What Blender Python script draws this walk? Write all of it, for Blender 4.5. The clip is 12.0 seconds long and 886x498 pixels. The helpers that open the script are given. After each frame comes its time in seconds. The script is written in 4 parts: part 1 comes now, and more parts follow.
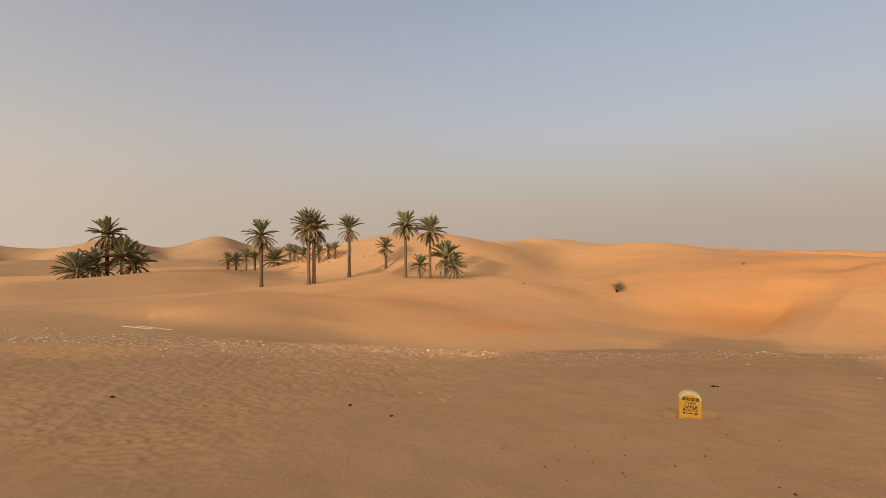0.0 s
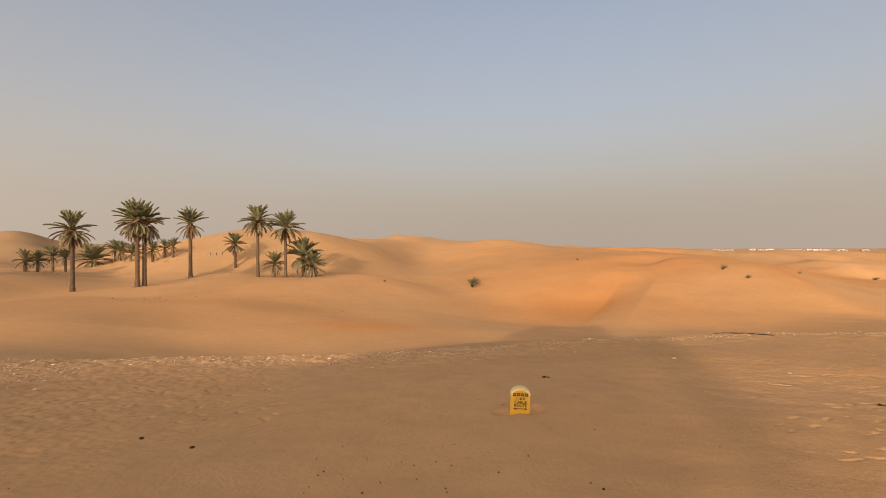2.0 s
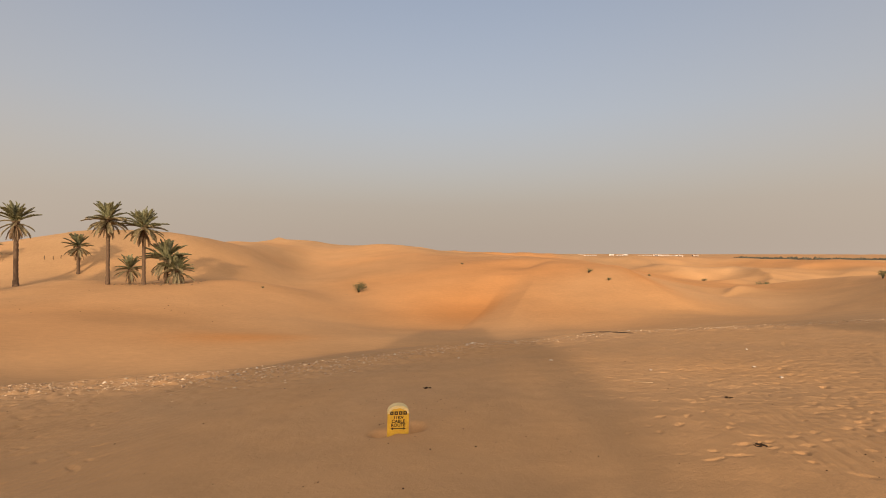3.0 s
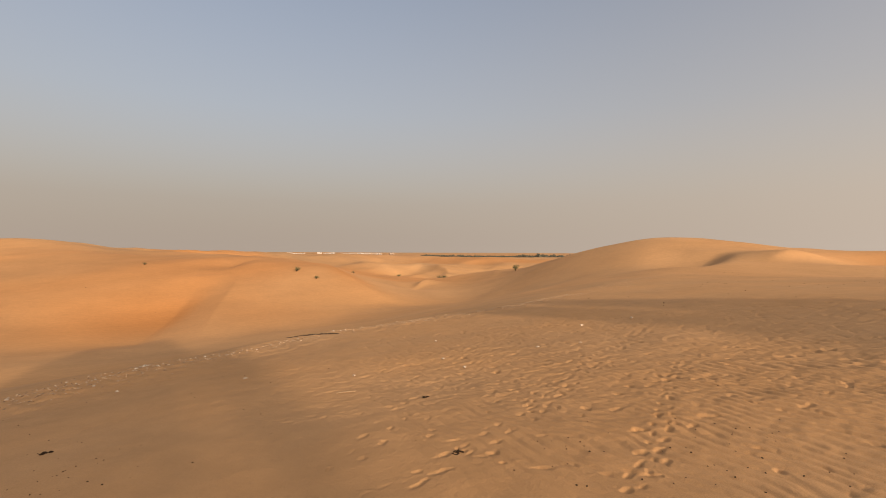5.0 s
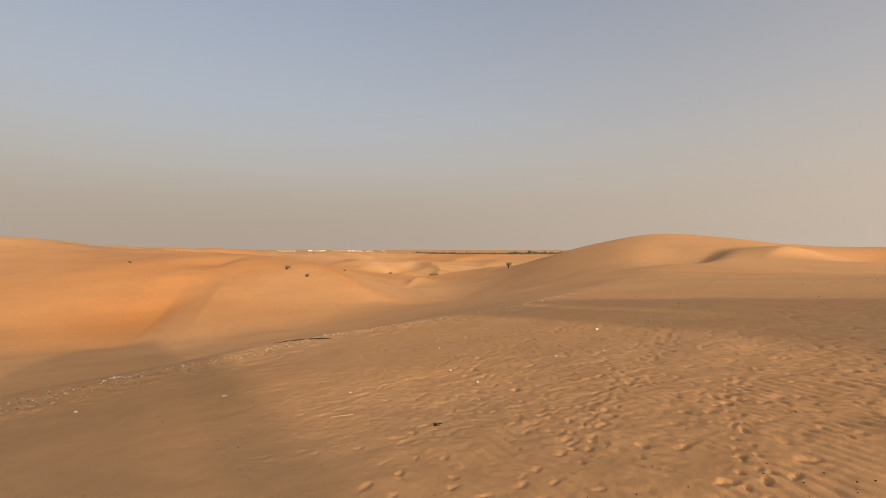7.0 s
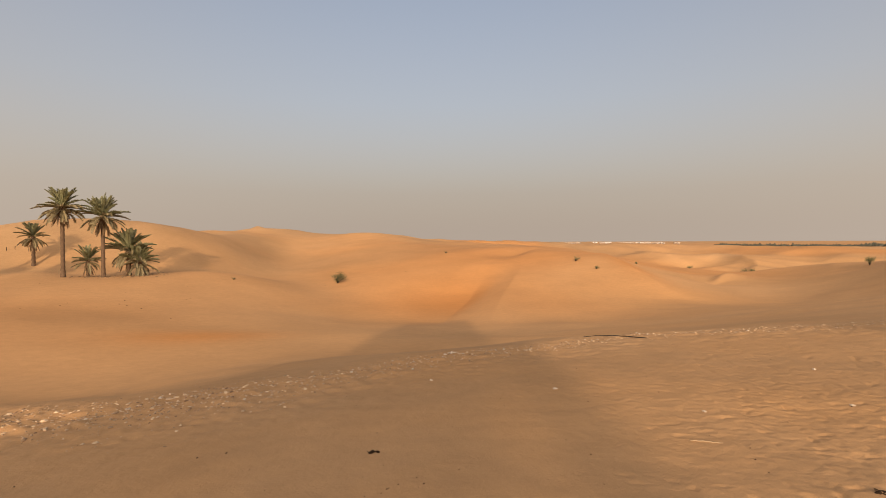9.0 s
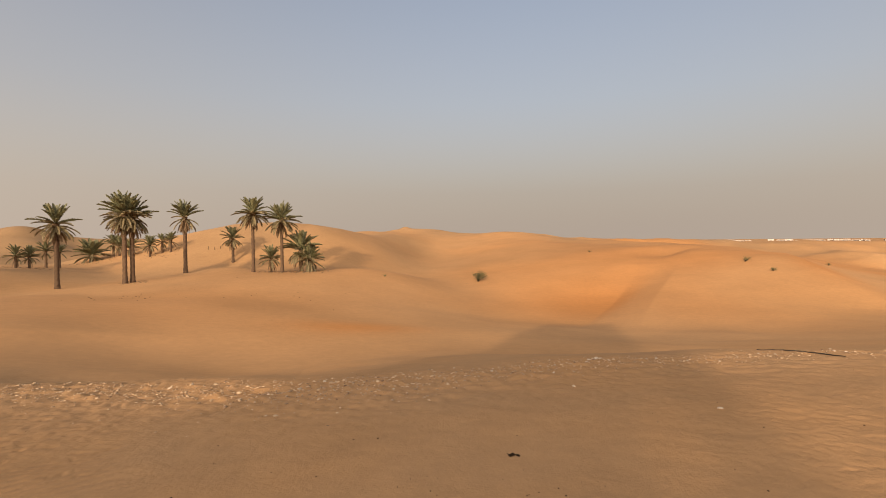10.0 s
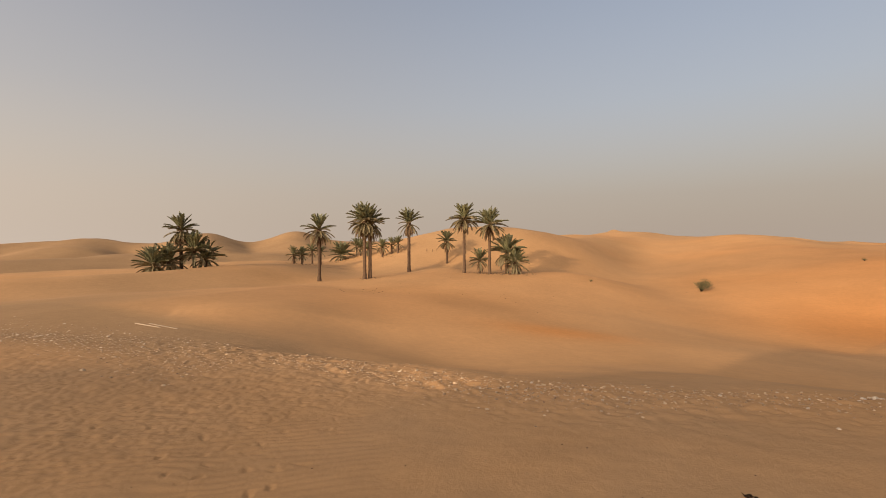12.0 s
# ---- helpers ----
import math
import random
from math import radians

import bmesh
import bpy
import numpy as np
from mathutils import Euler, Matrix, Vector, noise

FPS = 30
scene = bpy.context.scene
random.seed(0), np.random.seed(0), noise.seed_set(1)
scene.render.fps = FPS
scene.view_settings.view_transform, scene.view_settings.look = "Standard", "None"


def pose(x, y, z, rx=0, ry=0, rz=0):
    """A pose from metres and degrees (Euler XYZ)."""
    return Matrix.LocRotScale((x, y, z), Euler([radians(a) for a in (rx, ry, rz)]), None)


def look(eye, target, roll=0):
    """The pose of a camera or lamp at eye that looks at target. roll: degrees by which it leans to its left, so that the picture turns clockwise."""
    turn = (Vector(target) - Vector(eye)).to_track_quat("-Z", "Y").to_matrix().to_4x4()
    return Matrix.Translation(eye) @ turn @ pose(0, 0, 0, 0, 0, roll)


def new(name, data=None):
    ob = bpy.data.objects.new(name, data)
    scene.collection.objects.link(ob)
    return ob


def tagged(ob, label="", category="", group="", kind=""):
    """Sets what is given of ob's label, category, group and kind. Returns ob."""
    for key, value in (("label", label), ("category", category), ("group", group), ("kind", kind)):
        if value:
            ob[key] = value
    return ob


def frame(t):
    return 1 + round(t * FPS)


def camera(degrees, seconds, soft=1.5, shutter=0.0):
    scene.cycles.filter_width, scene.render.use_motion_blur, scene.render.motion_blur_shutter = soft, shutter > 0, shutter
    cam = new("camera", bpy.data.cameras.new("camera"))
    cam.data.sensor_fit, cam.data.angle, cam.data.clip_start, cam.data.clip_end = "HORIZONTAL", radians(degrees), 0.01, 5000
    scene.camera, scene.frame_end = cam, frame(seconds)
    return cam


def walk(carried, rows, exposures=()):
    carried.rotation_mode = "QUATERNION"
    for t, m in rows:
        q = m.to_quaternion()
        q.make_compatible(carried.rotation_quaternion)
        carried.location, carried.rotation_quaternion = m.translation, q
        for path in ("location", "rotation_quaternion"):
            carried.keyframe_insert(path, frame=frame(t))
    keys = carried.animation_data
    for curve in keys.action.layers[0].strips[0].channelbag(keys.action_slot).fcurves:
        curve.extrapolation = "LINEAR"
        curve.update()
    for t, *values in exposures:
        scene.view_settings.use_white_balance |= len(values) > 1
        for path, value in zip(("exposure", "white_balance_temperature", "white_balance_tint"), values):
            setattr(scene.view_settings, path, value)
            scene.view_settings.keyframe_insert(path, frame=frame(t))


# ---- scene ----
cam = camera(87.1, 12.0, soft=0.75)

PATH = [
    (0, (0.362, 0.578, 1.719), (0.368, 2.578, 1.732), -0.08),
    (0.5, (0.359, 0.634, 1.719), (0.489, 2.630, 1.724), 0.00),
    (1, (0.385, 0.720, 1.703), (0.644, 2.703, 1.710), -0.14),
    (1.5, (0.549, 0.839, 1.704), (0.946, 2.799, 1.696), -0.20),
    (2, (0.739, 0.956, 1.720), (1.318, 2.871, 1.720), -0.16),
    (2.5, (0.877, 1.175, 1.714), (1.677, 3.008, 1.717), -0.01),
    (3, (1.019, 1.336, 1.710), (2.035, 3.058, 1.729), 0.07),
    (3.5, (1.222, 1.489, 1.725), (2.459, 3.061, 1.745), 0.14),
    (3.7, (1.304, 1.537, 1.745), (2.640, 3.025, 1.768), 0.20),
    (5.3, (1.829, 1.839, 1.736), (3.683, 2.590, 1.754), 0.20),
    (5.5, (1.950, 1.857, 1.749), (3.815, 2.578, 1.771), 0.17),
    (6, (2.100, 1.972, 1.760), (3.983, 2.647, 1.770), 0.23),
    (6.5, (2.219, 2.179, 1.771), (4.098, 2.863, 1.774), 0.32),
    (6.7, (2.273, 2.241, 1.765), (4.141, 2.957, 1.767), 0.19),
    (8.3, (2.458, 2.901, 1.716), (3.893, 4.294, 1.693), 0.33),
    (8.5, (2.426, 2.986, 1.721), (3.767, 4.470, 1.694), 0.10),
    (9, (2.378, 3.112, 1.724), (3.449, 4.801, 1.693), -0.21),
    (9.5, (2.407, 3.145, 1.736), (3.200, 4.981, 1.702), -0.38),
    (10, (2.394, 3.148, 1.743), (2.922, 5.077, 1.711), -0.54),
    (10.5, (2.371, 3.099, 1.763), (2.682, 5.075, 1.741), -0.41),
    (11, (2.375, 3.067, 1.772), (2.468, 5.065, 1.756), -0.30),
    (11.5, (2.361, 3.068, 1.772), (2.239, 5.064, 1.761), -0.21),
    (12, (2.324, 3.056, 1.770), (1.998, 5.030, 1.757), -0.14),
]
walk(cam, [(t, look(eye, target, roll)) for t, eye, target, roll in PATH], exposures=[(0, 0.52), (3.5, 0.5), (5.5, 0.42), (6.5, 0.42), (8.5, 0.5), (10, 0.49), (12, 0.45)])

# ---- light ----
SUN_AZIMUTH, SUN_HEIGHT = 213.0, 17.0
world = bpy.data.worlds.new("sky")
scene.world = world
world.use_nodes = True
sky = world.node_tree.nodes.new("ShaderNodeTexSky")
sky.sky_type = "NISHITA"
sky.sun_disc = False
sky.sun_elevation, sky.sun_rotation = radians(SUN_HEIGHT), radians(SUN_AZIMUTH)
sky.air_density, sky.dust_density, sky.ozone_density = 1.0, 3.0, 0.7
background = world.node_tree.nodes["Background"]
background.inputs["Strength"].default_value = 0.131
to_sun = Vector((math.sin(radians(SUN_AZIMUTH)) * math.cos(radians(SUN_HEIGHT)), math.cos(radians(SUN_AZIMUTH)) * math.cos(radians(SUN_HEIGHT)),
                 math.sin(radians(SUN_HEIGHT))))


def dusty_sky(nodes, links):
    """Dust haze over the clear sky: thick and warm at the horizon, thinner above, brighter round the sun."""
    way = nodes.new("ShaderNodeTexCoord").outputs["Generated"]
    split = nodes.new("ShaderNodeSeparateXYZ")
    links.new(way, split.inputs[0])
    thick = nodes.new("ShaderNodeValToRGB")
    ramp = thick.color_ramp
    ramp.elements[0].position, ramp.elements[0].color = 0.0, (1, 1, 1, 1)
    ramp.elements[1].position, ramp.elements[1].color = 0.9, (0.15, 0.15, 0.15, 1)
    for place, value in ((0.10, 0.93), (0.28, 0.58), (0.5, 0.33)):
        e = ramp.elements.new(place)
        e.color = (value, value, value, 1)
    links.new(split.outputs["Z"], thick.inputs[0])
    near_sun = nodes.new("ShaderNodeVectorMath")
    near_sun.operation = "DOT_PRODUCT"
    links.new(way, near_sun.inputs[0])
    near_sun.inputs[1].default_value = to_sun
    turn = nodes.new("ShaderNodeMapRange")
    turn.inputs["From Min"].default_value = -1.0
    links.new(near_sun.outputs["Value"], turn.inputs["Value"])
    bright = nodes.new("ShaderNodeValToRGB")
    bright.color_ramp.elements[0].color = (0.137, 0.133, 0.131, 1)
    bright.color_ramp.elements[1].color = (1.5, 1.5, 1.5, 1)
    for place, value in ((0.3, 0.165), (0.56, 0.202), (0.75, 0.55)):
        e = bright.color_ramp.elements.new(place)
        e.color = (value, value, value, 1)
    links.new(turn.outputs[0], bright.inputs[0])
    glow = nodes.new("ShaderNodeMath")
    glow.operation = "MULTIPLY"
    glow.inputs[1].default_value = 6.6
    links.new(bright.outputs[0], glow.inputs[0])
    haze = nodes.new("ShaderNodeBackground")
    haze.inputs["Color"].default_value = HAZE
    links.new(glow.outputs[0], haze.inputs["Strength"])
    mix = nodes.new("ShaderNodeMixShader")
    links.new(thick.outputs[0], mix.inputs[0])
    links.new(nodes["Background"].outputs[0], mix.inputs[1])
    links.new(haze.outputs[0], mix.inputs[2])
    links.new(mix.outputs[0], nodes["World Output"].inputs[0])


HAZE = (0.355, 0.2905, 0.237, 1)
world.node_tree.links.new(sky.outputs[0], background.inputs["Color"])
dusty_sky(world.node_tree.nodes, world.node_tree.links)

sun = new("sun", bpy.data.lights.new("sun", "SUN"))
sun.data.energy, sun.data.angle, sun.data.color = 2.45, radians(0.6), (1.0, 0.77, 0.54)
sun.matrix_world = look(to_sun * 200, (0, 0, 0))

# ---- materials ----
def material(name, colour, rough=0.8, vary=0.15, size=4.0, fine=60.0, bump=0.2, bump_size=80.0, second=None, spec=0.3):
    """A surface whose colour wanders at two scales, with a fine relief. second: another colour that comes in in patches."""
    m = bpy.data.materials.new(name)
    m.use_nodes = True
    n, links = m.node_tree.nodes, m.node_tree.links
    bsdf = n["Principled BSDF"]
    bsdf.inputs["Roughness"].default_value = rough
    bsdf.inputs["Specular IOR Level"].default_value = spec
    where = n.new("ShaderNodeTexCoord").outputs["Object"]

    def noise_at(scale, detail=4):
        t = n.new("ShaderNodeTexNoise")
        t.inputs["Scale"].default_value, t.inputs["Detail"].default_value = scale, detail
        links.new(where, t.inputs["Vector"])
        return t.outputs[0]

    mix = n.new("ShaderNodeMix")
    mix.data_type = "RGBA"
    mix.inputs["A"].default_value = (*colour, 1)
    mix.inputs["B"].default_value = (*(second or [c * (1 - 2 * vary) for c in colour]), 1)
    links.new(noise_at(size), mix.inputs["Factor"])
    tone = n.new("ShaderNodeMapRange")
    tone.inputs["To Min"].default_value, tone.inputs["To Max"].default_value = 1 - vary * 1.5, 1 + vary * 1.5
    links.new(noise_at(fine), tone.inputs["Value"])
    hsv = n.new("ShaderNodeHueSaturation")
    links.new(mix.outputs["Result"], hsv.inputs["Color"])
    pick = n.new("ShaderNodeObjectInfo")
    shade = n.new("ShaderNodeMath")
    shade.operation = "MULTIPLY_ADD"
    shade.inputs[1].default_value, shade.inputs[2].default_value = 0.3, 0.85
    links.new(pick.outputs["Random"], shade.inputs[0])
    both = n.new("ShaderNodeMath")
    both.operation = "MULTIPLY"
    links.new(tone.outputs[0], both.inputs[0])
    links.new(shade.outputs[0], both.inputs[1])
    links.new(both.outputs[0], hsv.inputs["Value"])
    links.new(hsv.outputs[0], bsdf.inputs["Base Color"])
    if bump:
        b = n.new("ShaderNodeBump")
        b.inputs["Strength"].default_value, b.inputs["Distance"].default_value = bump, 0.01
        links.new(noise_at(bump_size), b.inputs["Height"])
        links.new(b.outputs[0], bsdf.inputs["Normal"])
    return m


def sand_material():
    """Orange dune sand, browner and grittier on the trodden plateau, with shade painted on the left dunes."""
    m = bpy.data.materials.new("sand")
    m.use_nodes = True
    n, links = m.node_tree.nodes, m.node_tree.links
    bsdf = n["Principled BSDF"]
    bsdf.inputs["Roughness"].default_value = 0.95
    bsdf.inputs["Specular IOR Level"].default_value = 0.08
    where = n.new("ShaderNodeTexCoord").outputs["Object"]

    def noise_at(scale, detail=4, rough=0.5):
        t = n.new("ShaderNodeTexNoise")
        t.inputs["Scale"].default_value, t.inputs["Detail"].default_value, t.inputs["Roughness"].default_value = scale, detail, rough
        links.new(where, t.inputs["Vector"])
        return t.outputs[0]

    def attribute(name):
        a = n.new("ShaderNodeAttribute")
        a.attribute_name = name
        return a.outputs["Fac"]

    def mixed(a, b, factor):
        x = n.new("ShaderNodeMix")
        x.data_type = "RGBA"
        for key, value in (("A", a), ("B", b)):
            if isinstance(value, tuple):
                x.inputs[key].default_value = (*value, 1)
            else:
                links.new(value, x.inputs[key])
        links.new(factor, x.inputs["Factor"])
        return x.outputs["Result"]

    def ranged(value, lo, hi, to_lo, to_hi):
        r = n.new("ShaderNodeMapRange")
        for key, v in (("From Min", lo), ("From Max", hi), ("To Min", to_lo), ("To Max", to_hi)):
            r.inputs[key].default_value = v
        links.new(value, r.inputs["Value"])
        return r.outputs[0]

    def times(a, b):
        x = n.new("ShaderNodeMath")
        x.operation = "MULTIPLY"
        links.new(a, x.inputs[0])
        links.new(b, x.inputs[1])
        return x.outputs[0]

    dune = mixed(SAND_PALE, SAND_ORANGE, ranged(noise_at(0.05, 3), 0.35, 0.65, 0, 1))
    red = mixed(dune, SAND_RED, attribute("red"))
    trodden = mixed(SAND_BROWN, SAND_GREY, ranged(noise_at(0.35, 5), 0.35, 0.7, 0, 1))
    both = mixed(mixed(red, trodden, attribute("stony")), SAND_DULL_SHADE, attribute("dull_shade"))
    grit = mixed(both, SAND_GRIT, times(ranged(noise_at(45, 3, 0.7), 0.6, 0.75, 0, 0.5), attribute("gravel")))
    hsv = n.new("ShaderNodeHueSaturation")
    links.new(grit, hsv.inputs["Color"])
    tone = times(times(ranged(noise_at(130, 2, 0.8), 0.3, 0.7, 0.86, 1.14), ranged(noise_at(3, 6, 0.6), 0.3, 0.7, 0.94, 1.06)), ranged(noise_at(0.16, 5, 0.62), 0.3, 0.7, 0.9, 1.08))
    links.new(tone, hsv.inputs["Value"])
    links.new(hsv.outputs[0], bsdf.inputs["Base Color"])
    grain = n.new("ShaderNodeBump")
    grain.inputs["Distance"].default_value = 0.010
    links.new(ranged(attribute("near"), 0, 1, 0.0, 0.6), grain.inputs["Strength"])
    links.new(noise_at(34, 7, 0.7), grain.inputs["Height"])
    lumpy = n.new("ShaderNodeBump")
    lumpy.inputs["Distance"].default_value = 0.035
    links.new(ranged(attribute("stony"), 0, 1, 0.06, 0.42), lumpy.inputs["Strength"])
    links.new(noise_at(5.5, 7, 0.66), lumpy.inputs["Height"])
    links.new(lumpy.outputs[0], grain.inputs["Normal"])
    links.new(grain.outputs[0], bsdf.inputs["Normal"])
    return m


def vary_by_lump(mat):
    """Lets the colour change from one lump to the next."""
    n, links = mat.node_tree.nodes, mat.node_tree.links
    geo = n.new("ShaderNodeNewGeometry")
    mix = next(x for x in n if x.bl_idname == "ShaderNodeMix")
    links.new(geo.outputs["Random Per Island"], mix.inputs["Factor"])


SAND_PALE, SAND_ORANGE, SAND_RED = (0.505, 0.284, 0.128), (0.51, 0.272, 0.113), (0.52, 0.215, 0.062)
SAND_BROWN, SAND_GREY, SAND_GRIT = (0.482, 0.264, 0.114), (0.442, 0.254, 0.119), (0.54, 0.42, 0.29)
SAND_DULL_SHADE = (0.33, 0.2, 0.098)
SAND = sand_material()
FROND = material("frond_green", (0.125, 0.122, 0.053), 0.5, 0.2, 1.5, 14, 0, second=(0.20, 0.185, 0.095))
FROND_OLD = material("frond_olive", (0.20, 0.165, 0.085), 0.6, 0.2, 1.5, 14, 0, second=(0.25, 0.19, 0.10))
FROND_DEAD = material("frond_dry", (0.23, 0.15, 0.075), 0.8, 0.2, 2, 14, 0, second=(0.16, 0.10, 0.055))
BARK = material("palm_bark", (0.15, 0.092, 0.05), 0.9, 0.25, 2.5, 18, 0.5, 25, second=(0.075, 0.047, 0.03))
SHRUB = material("shrub_leaf", (0.085, 0.09, 0.03), 0.7, 0.25, 3, 20, 0, second=(0.15, 0.13, 0.05))
TWIG = material("twig", (0.055, 0.036, 0.022), 0.85, 0.25, 8, 60, 0.3)
DRY_STEM = material("dry_stem", (0.50, 0.34, 0.19), 0.8, 0.15, 8, 60, 0.2)
PALE_STONE = material("pale_stone", (0.62, 0.50, 0.37), 0.85, 0.2, 9, 60, 0.4, second=(0.42, 0.31, 0.21))
GRAVEL = material("rim_gravel", (0.62, 0.44, 0.27), 0.85, 0.2, 1.1, 40, 0, second=(0.20, 0.11, 0.055))
vary_by_lump(GRAVEL)
DARK_BIT = material("dark_debris", (0.055, 0.033, 0.019), 0.95, 0.25, 20, 90, 0.3, spec=0.04)
YELLOW = material("marker_yellow", (0.66, 0.385, 0.03), 0.6, 0.18, 11, 70, 0.3, 60, second=(0.47, 0.26, 0.03))
WORN_TOP = material("marker_worn", (0.62, 0.50, 0.27), 0.8, 0.2, 14, 90, 0.4, 60, second=(0.5, 0.36, 0.14))
LETTER = material("black_paint", (0.045, 0.03, 0.015), 0.7, 0.2, 30, 120, 0)
WALL = material("shade_wall_surface", (0.5, 0.36, 0.22), 0.9, 0.1, 0.7, 30, 0.3)
HOUSE = material("white_house", (0.60, 0.53, 0.46), 0.9, 0.08, 0.05, 1, 0)
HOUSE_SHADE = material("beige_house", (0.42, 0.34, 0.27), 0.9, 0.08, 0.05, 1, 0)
WINDOW = material("far_window", (0.12, 0.11, 0.11), 0.4, 0.1, 1, 9, 0)
BOARD = material("bleached_board", (0.48, 0.35, 0.225), 0.85, 0.15, 6, 50, 0.3)
FAR_TREES = material("far_trees", (0.085, 0.08, 0.055), 0.9, 0.2, 0.05, 0.4, 0)

# ---- the lie of the land ----
def hash2(i, j, seed):
    h = (i.astype(np.int64) * 374761393 + j.astype(np.int64) * 668265263 + seed * 69069) & 0x7FFFFFFF
    h = ((h ^ (h >> 13)) * 1274126177) & 0x7FFFFFFF
    return ((h ^ (h >> 16)) & 0xFFFF) / 65535.0


def value_noise(x, y, size, seed):
    """Smooth noise from -1 to 1 with lumps of that size in metres."""
    u, v = x / size, y / size
    i, j = np.floor(u), np.floor(v)
    a, b = u - i, v - j
    a, b = a * a * a * (a * (a * 6 - 15) + 10), b * b * b * (b * (b * 6 - 15) + 10)
    top = hash2(i, j, seed) * (1 - a) + hash2(i + 1, j, seed) * a
    low = hash2(i, j + 1, seed) * (1 - a) + hash2(i + 1, j + 1, seed) * a
    return 2 * (top * (1 - b) + low * b) - 1


def smooth(lo, hi, x):
    k = np.clip((x - lo) / (hi - lo), 0, 1)
    return k * k * (3 - 2 * k)


EDGE_X = [-60, -30, -9, 2, 7, 11, 15.6, 20, 26, 40, 60]
EDGE_Y = [25, 21, 16.5, 11.4, 11.6, 10.6, 6.8, 5.2, 4.2, 1.5, -3]


def beyond_edge(x, y):
    """Metres past the stony rim of the plateau."""
    rim = np.interp(x, EDGE_X, EDGE_Y)
    return y - rim + 0.35 * value_noise(x, y, 3.1, 5)


def plateau(x, y):
    yy = np.clip(y, -30, 30) * (1 - 0.9 * smooth(7, 36, x))
    return 0.62 - 0.105 * yy - 0.0012 * np.clip(-yy, 0, 30) ** 2 - 0.3 * smooth(14, 40, x)


def low_ground(x, y):
    r = np.hypot(x, y)
    east = smooth(-8, 22, x)
    z = -2.15 - 2.3 * east
    z = z + smooth(90, 260, r) * (1.6 + 1.2 * east)
    z = z - smooth(300, 600, r) * 4.5 * east + smooth(800, 2500, r) * 4 * east
    return z


def base_ground(x, y):
    u = beyond_edge(x, y)
    k = (u + 0.6) / (9.0 + 16.0 * smooth(-4, 8, x))
    s = 0.3 * smooth(0, 1, k) + 0.7 * 0.5 * (np.sqrt(k * k + 0.002) - np.sqrt((k - 1) ** 2 + 0.004) + 1)
    return plateau(x, y) * (1 - s) + low_ground(x, y) * s


class Ridge:
    """A dune: the line of its crest as x, y, z, and how far it falls away on the left and the right of that line."""

    def __init__(self, crest, left, right, power=2.0, slip=False):
        pts = np.array(crest, float)
        for _ in range(2):
            mid = 0.5 * (pts[1:] + pts[:-1])
            out = np.empty((len(pts) + len(mid), 3))
            out[0::2], out[1::2] = pts, mid
            out[2:-2:2] = 0.75 * out[2:-2:2] + 0.125 * (out[1:-3:2] + out[3:-1:2]) * 1.0
            pts = out
        self.pts, self.left, self.right, self.power, self.slip = pts, left, right, power, slip

    def lift(self, x, y, base):
        h = np.zeros_like(x)
        reach = 2.6 * (2.0 / min(self.power, 2.0)) ** 1.2 * max(self.left, self.right)
        lo, hi = self.pts.min(0) - reach, self.pts.max(0) + reach
        idx = np.nonzero((x > lo[0]) & (x < hi[0]) & (y > lo[1]) & (y < hi[1]))[0]
        if not len(idx):
            return h
        px, py = x[idx], y[idx]
        spans = []
        best = np.full(len(idx), 1e9)
        for a, b in zip(self.pts[:-1], self.pts[1:]):
            dx, dy = b[0] - a[0], b[1] - a[1]
            n2 = dx * dx + dy * dy
            k = np.clip(((px - a[0]) * dx + (py - a[1]) * dy) / n2, 0, 1)
            ex, ey = px - a[0] - k * dx, py - a[1] - k * dy
            d = np.sqrt(ex * ex + ey * ey)
            best = np.minimum(best, d)
            spans.append((d, a[2] + k * (b[2] - a[2]), (dx * ey - dy * ex) / math.sqrt(n2)))
        near = 0.07 * min(self.left, self.right)
        weight, zc, side, crowd = np.zeros(len(idx)), np.zeros(len(idx)), np.zeros(len(idx)), np.zeros(len(idx))
        for d, z, s in spans:
            w = ((best + near) / (d + near)) ** 10
            weight += w
            zc += w * z
            side += w * s / np.maximum(d, 1e-6)
            crowd += np.exp(-(d - best) / (near * 1.5))
        zc, side = zc / weight, side / weight
        d = np.maximum(best - near * 1.5 * np.log(np.maximum(crowd / 5, 1)), 0)
        w = self.right + (self.left - self.right) * (0.5 + 0.5 * np.clip(side * np.minimum(best / near, 1), -1, 1))
        fall = np.exp(-(d / w) ** self.power)
        if self.slip:  # the right side is an even slope with a clear edge
            turn = np.clip(0.5 - side * 2, 0, 1)
            fall = fall * (1 - turn) + turn * np.clip(1 - best / self.right, 0, 1)
        h[idx] = np.maximum(zc - base[idx], 0) * fall
        return h


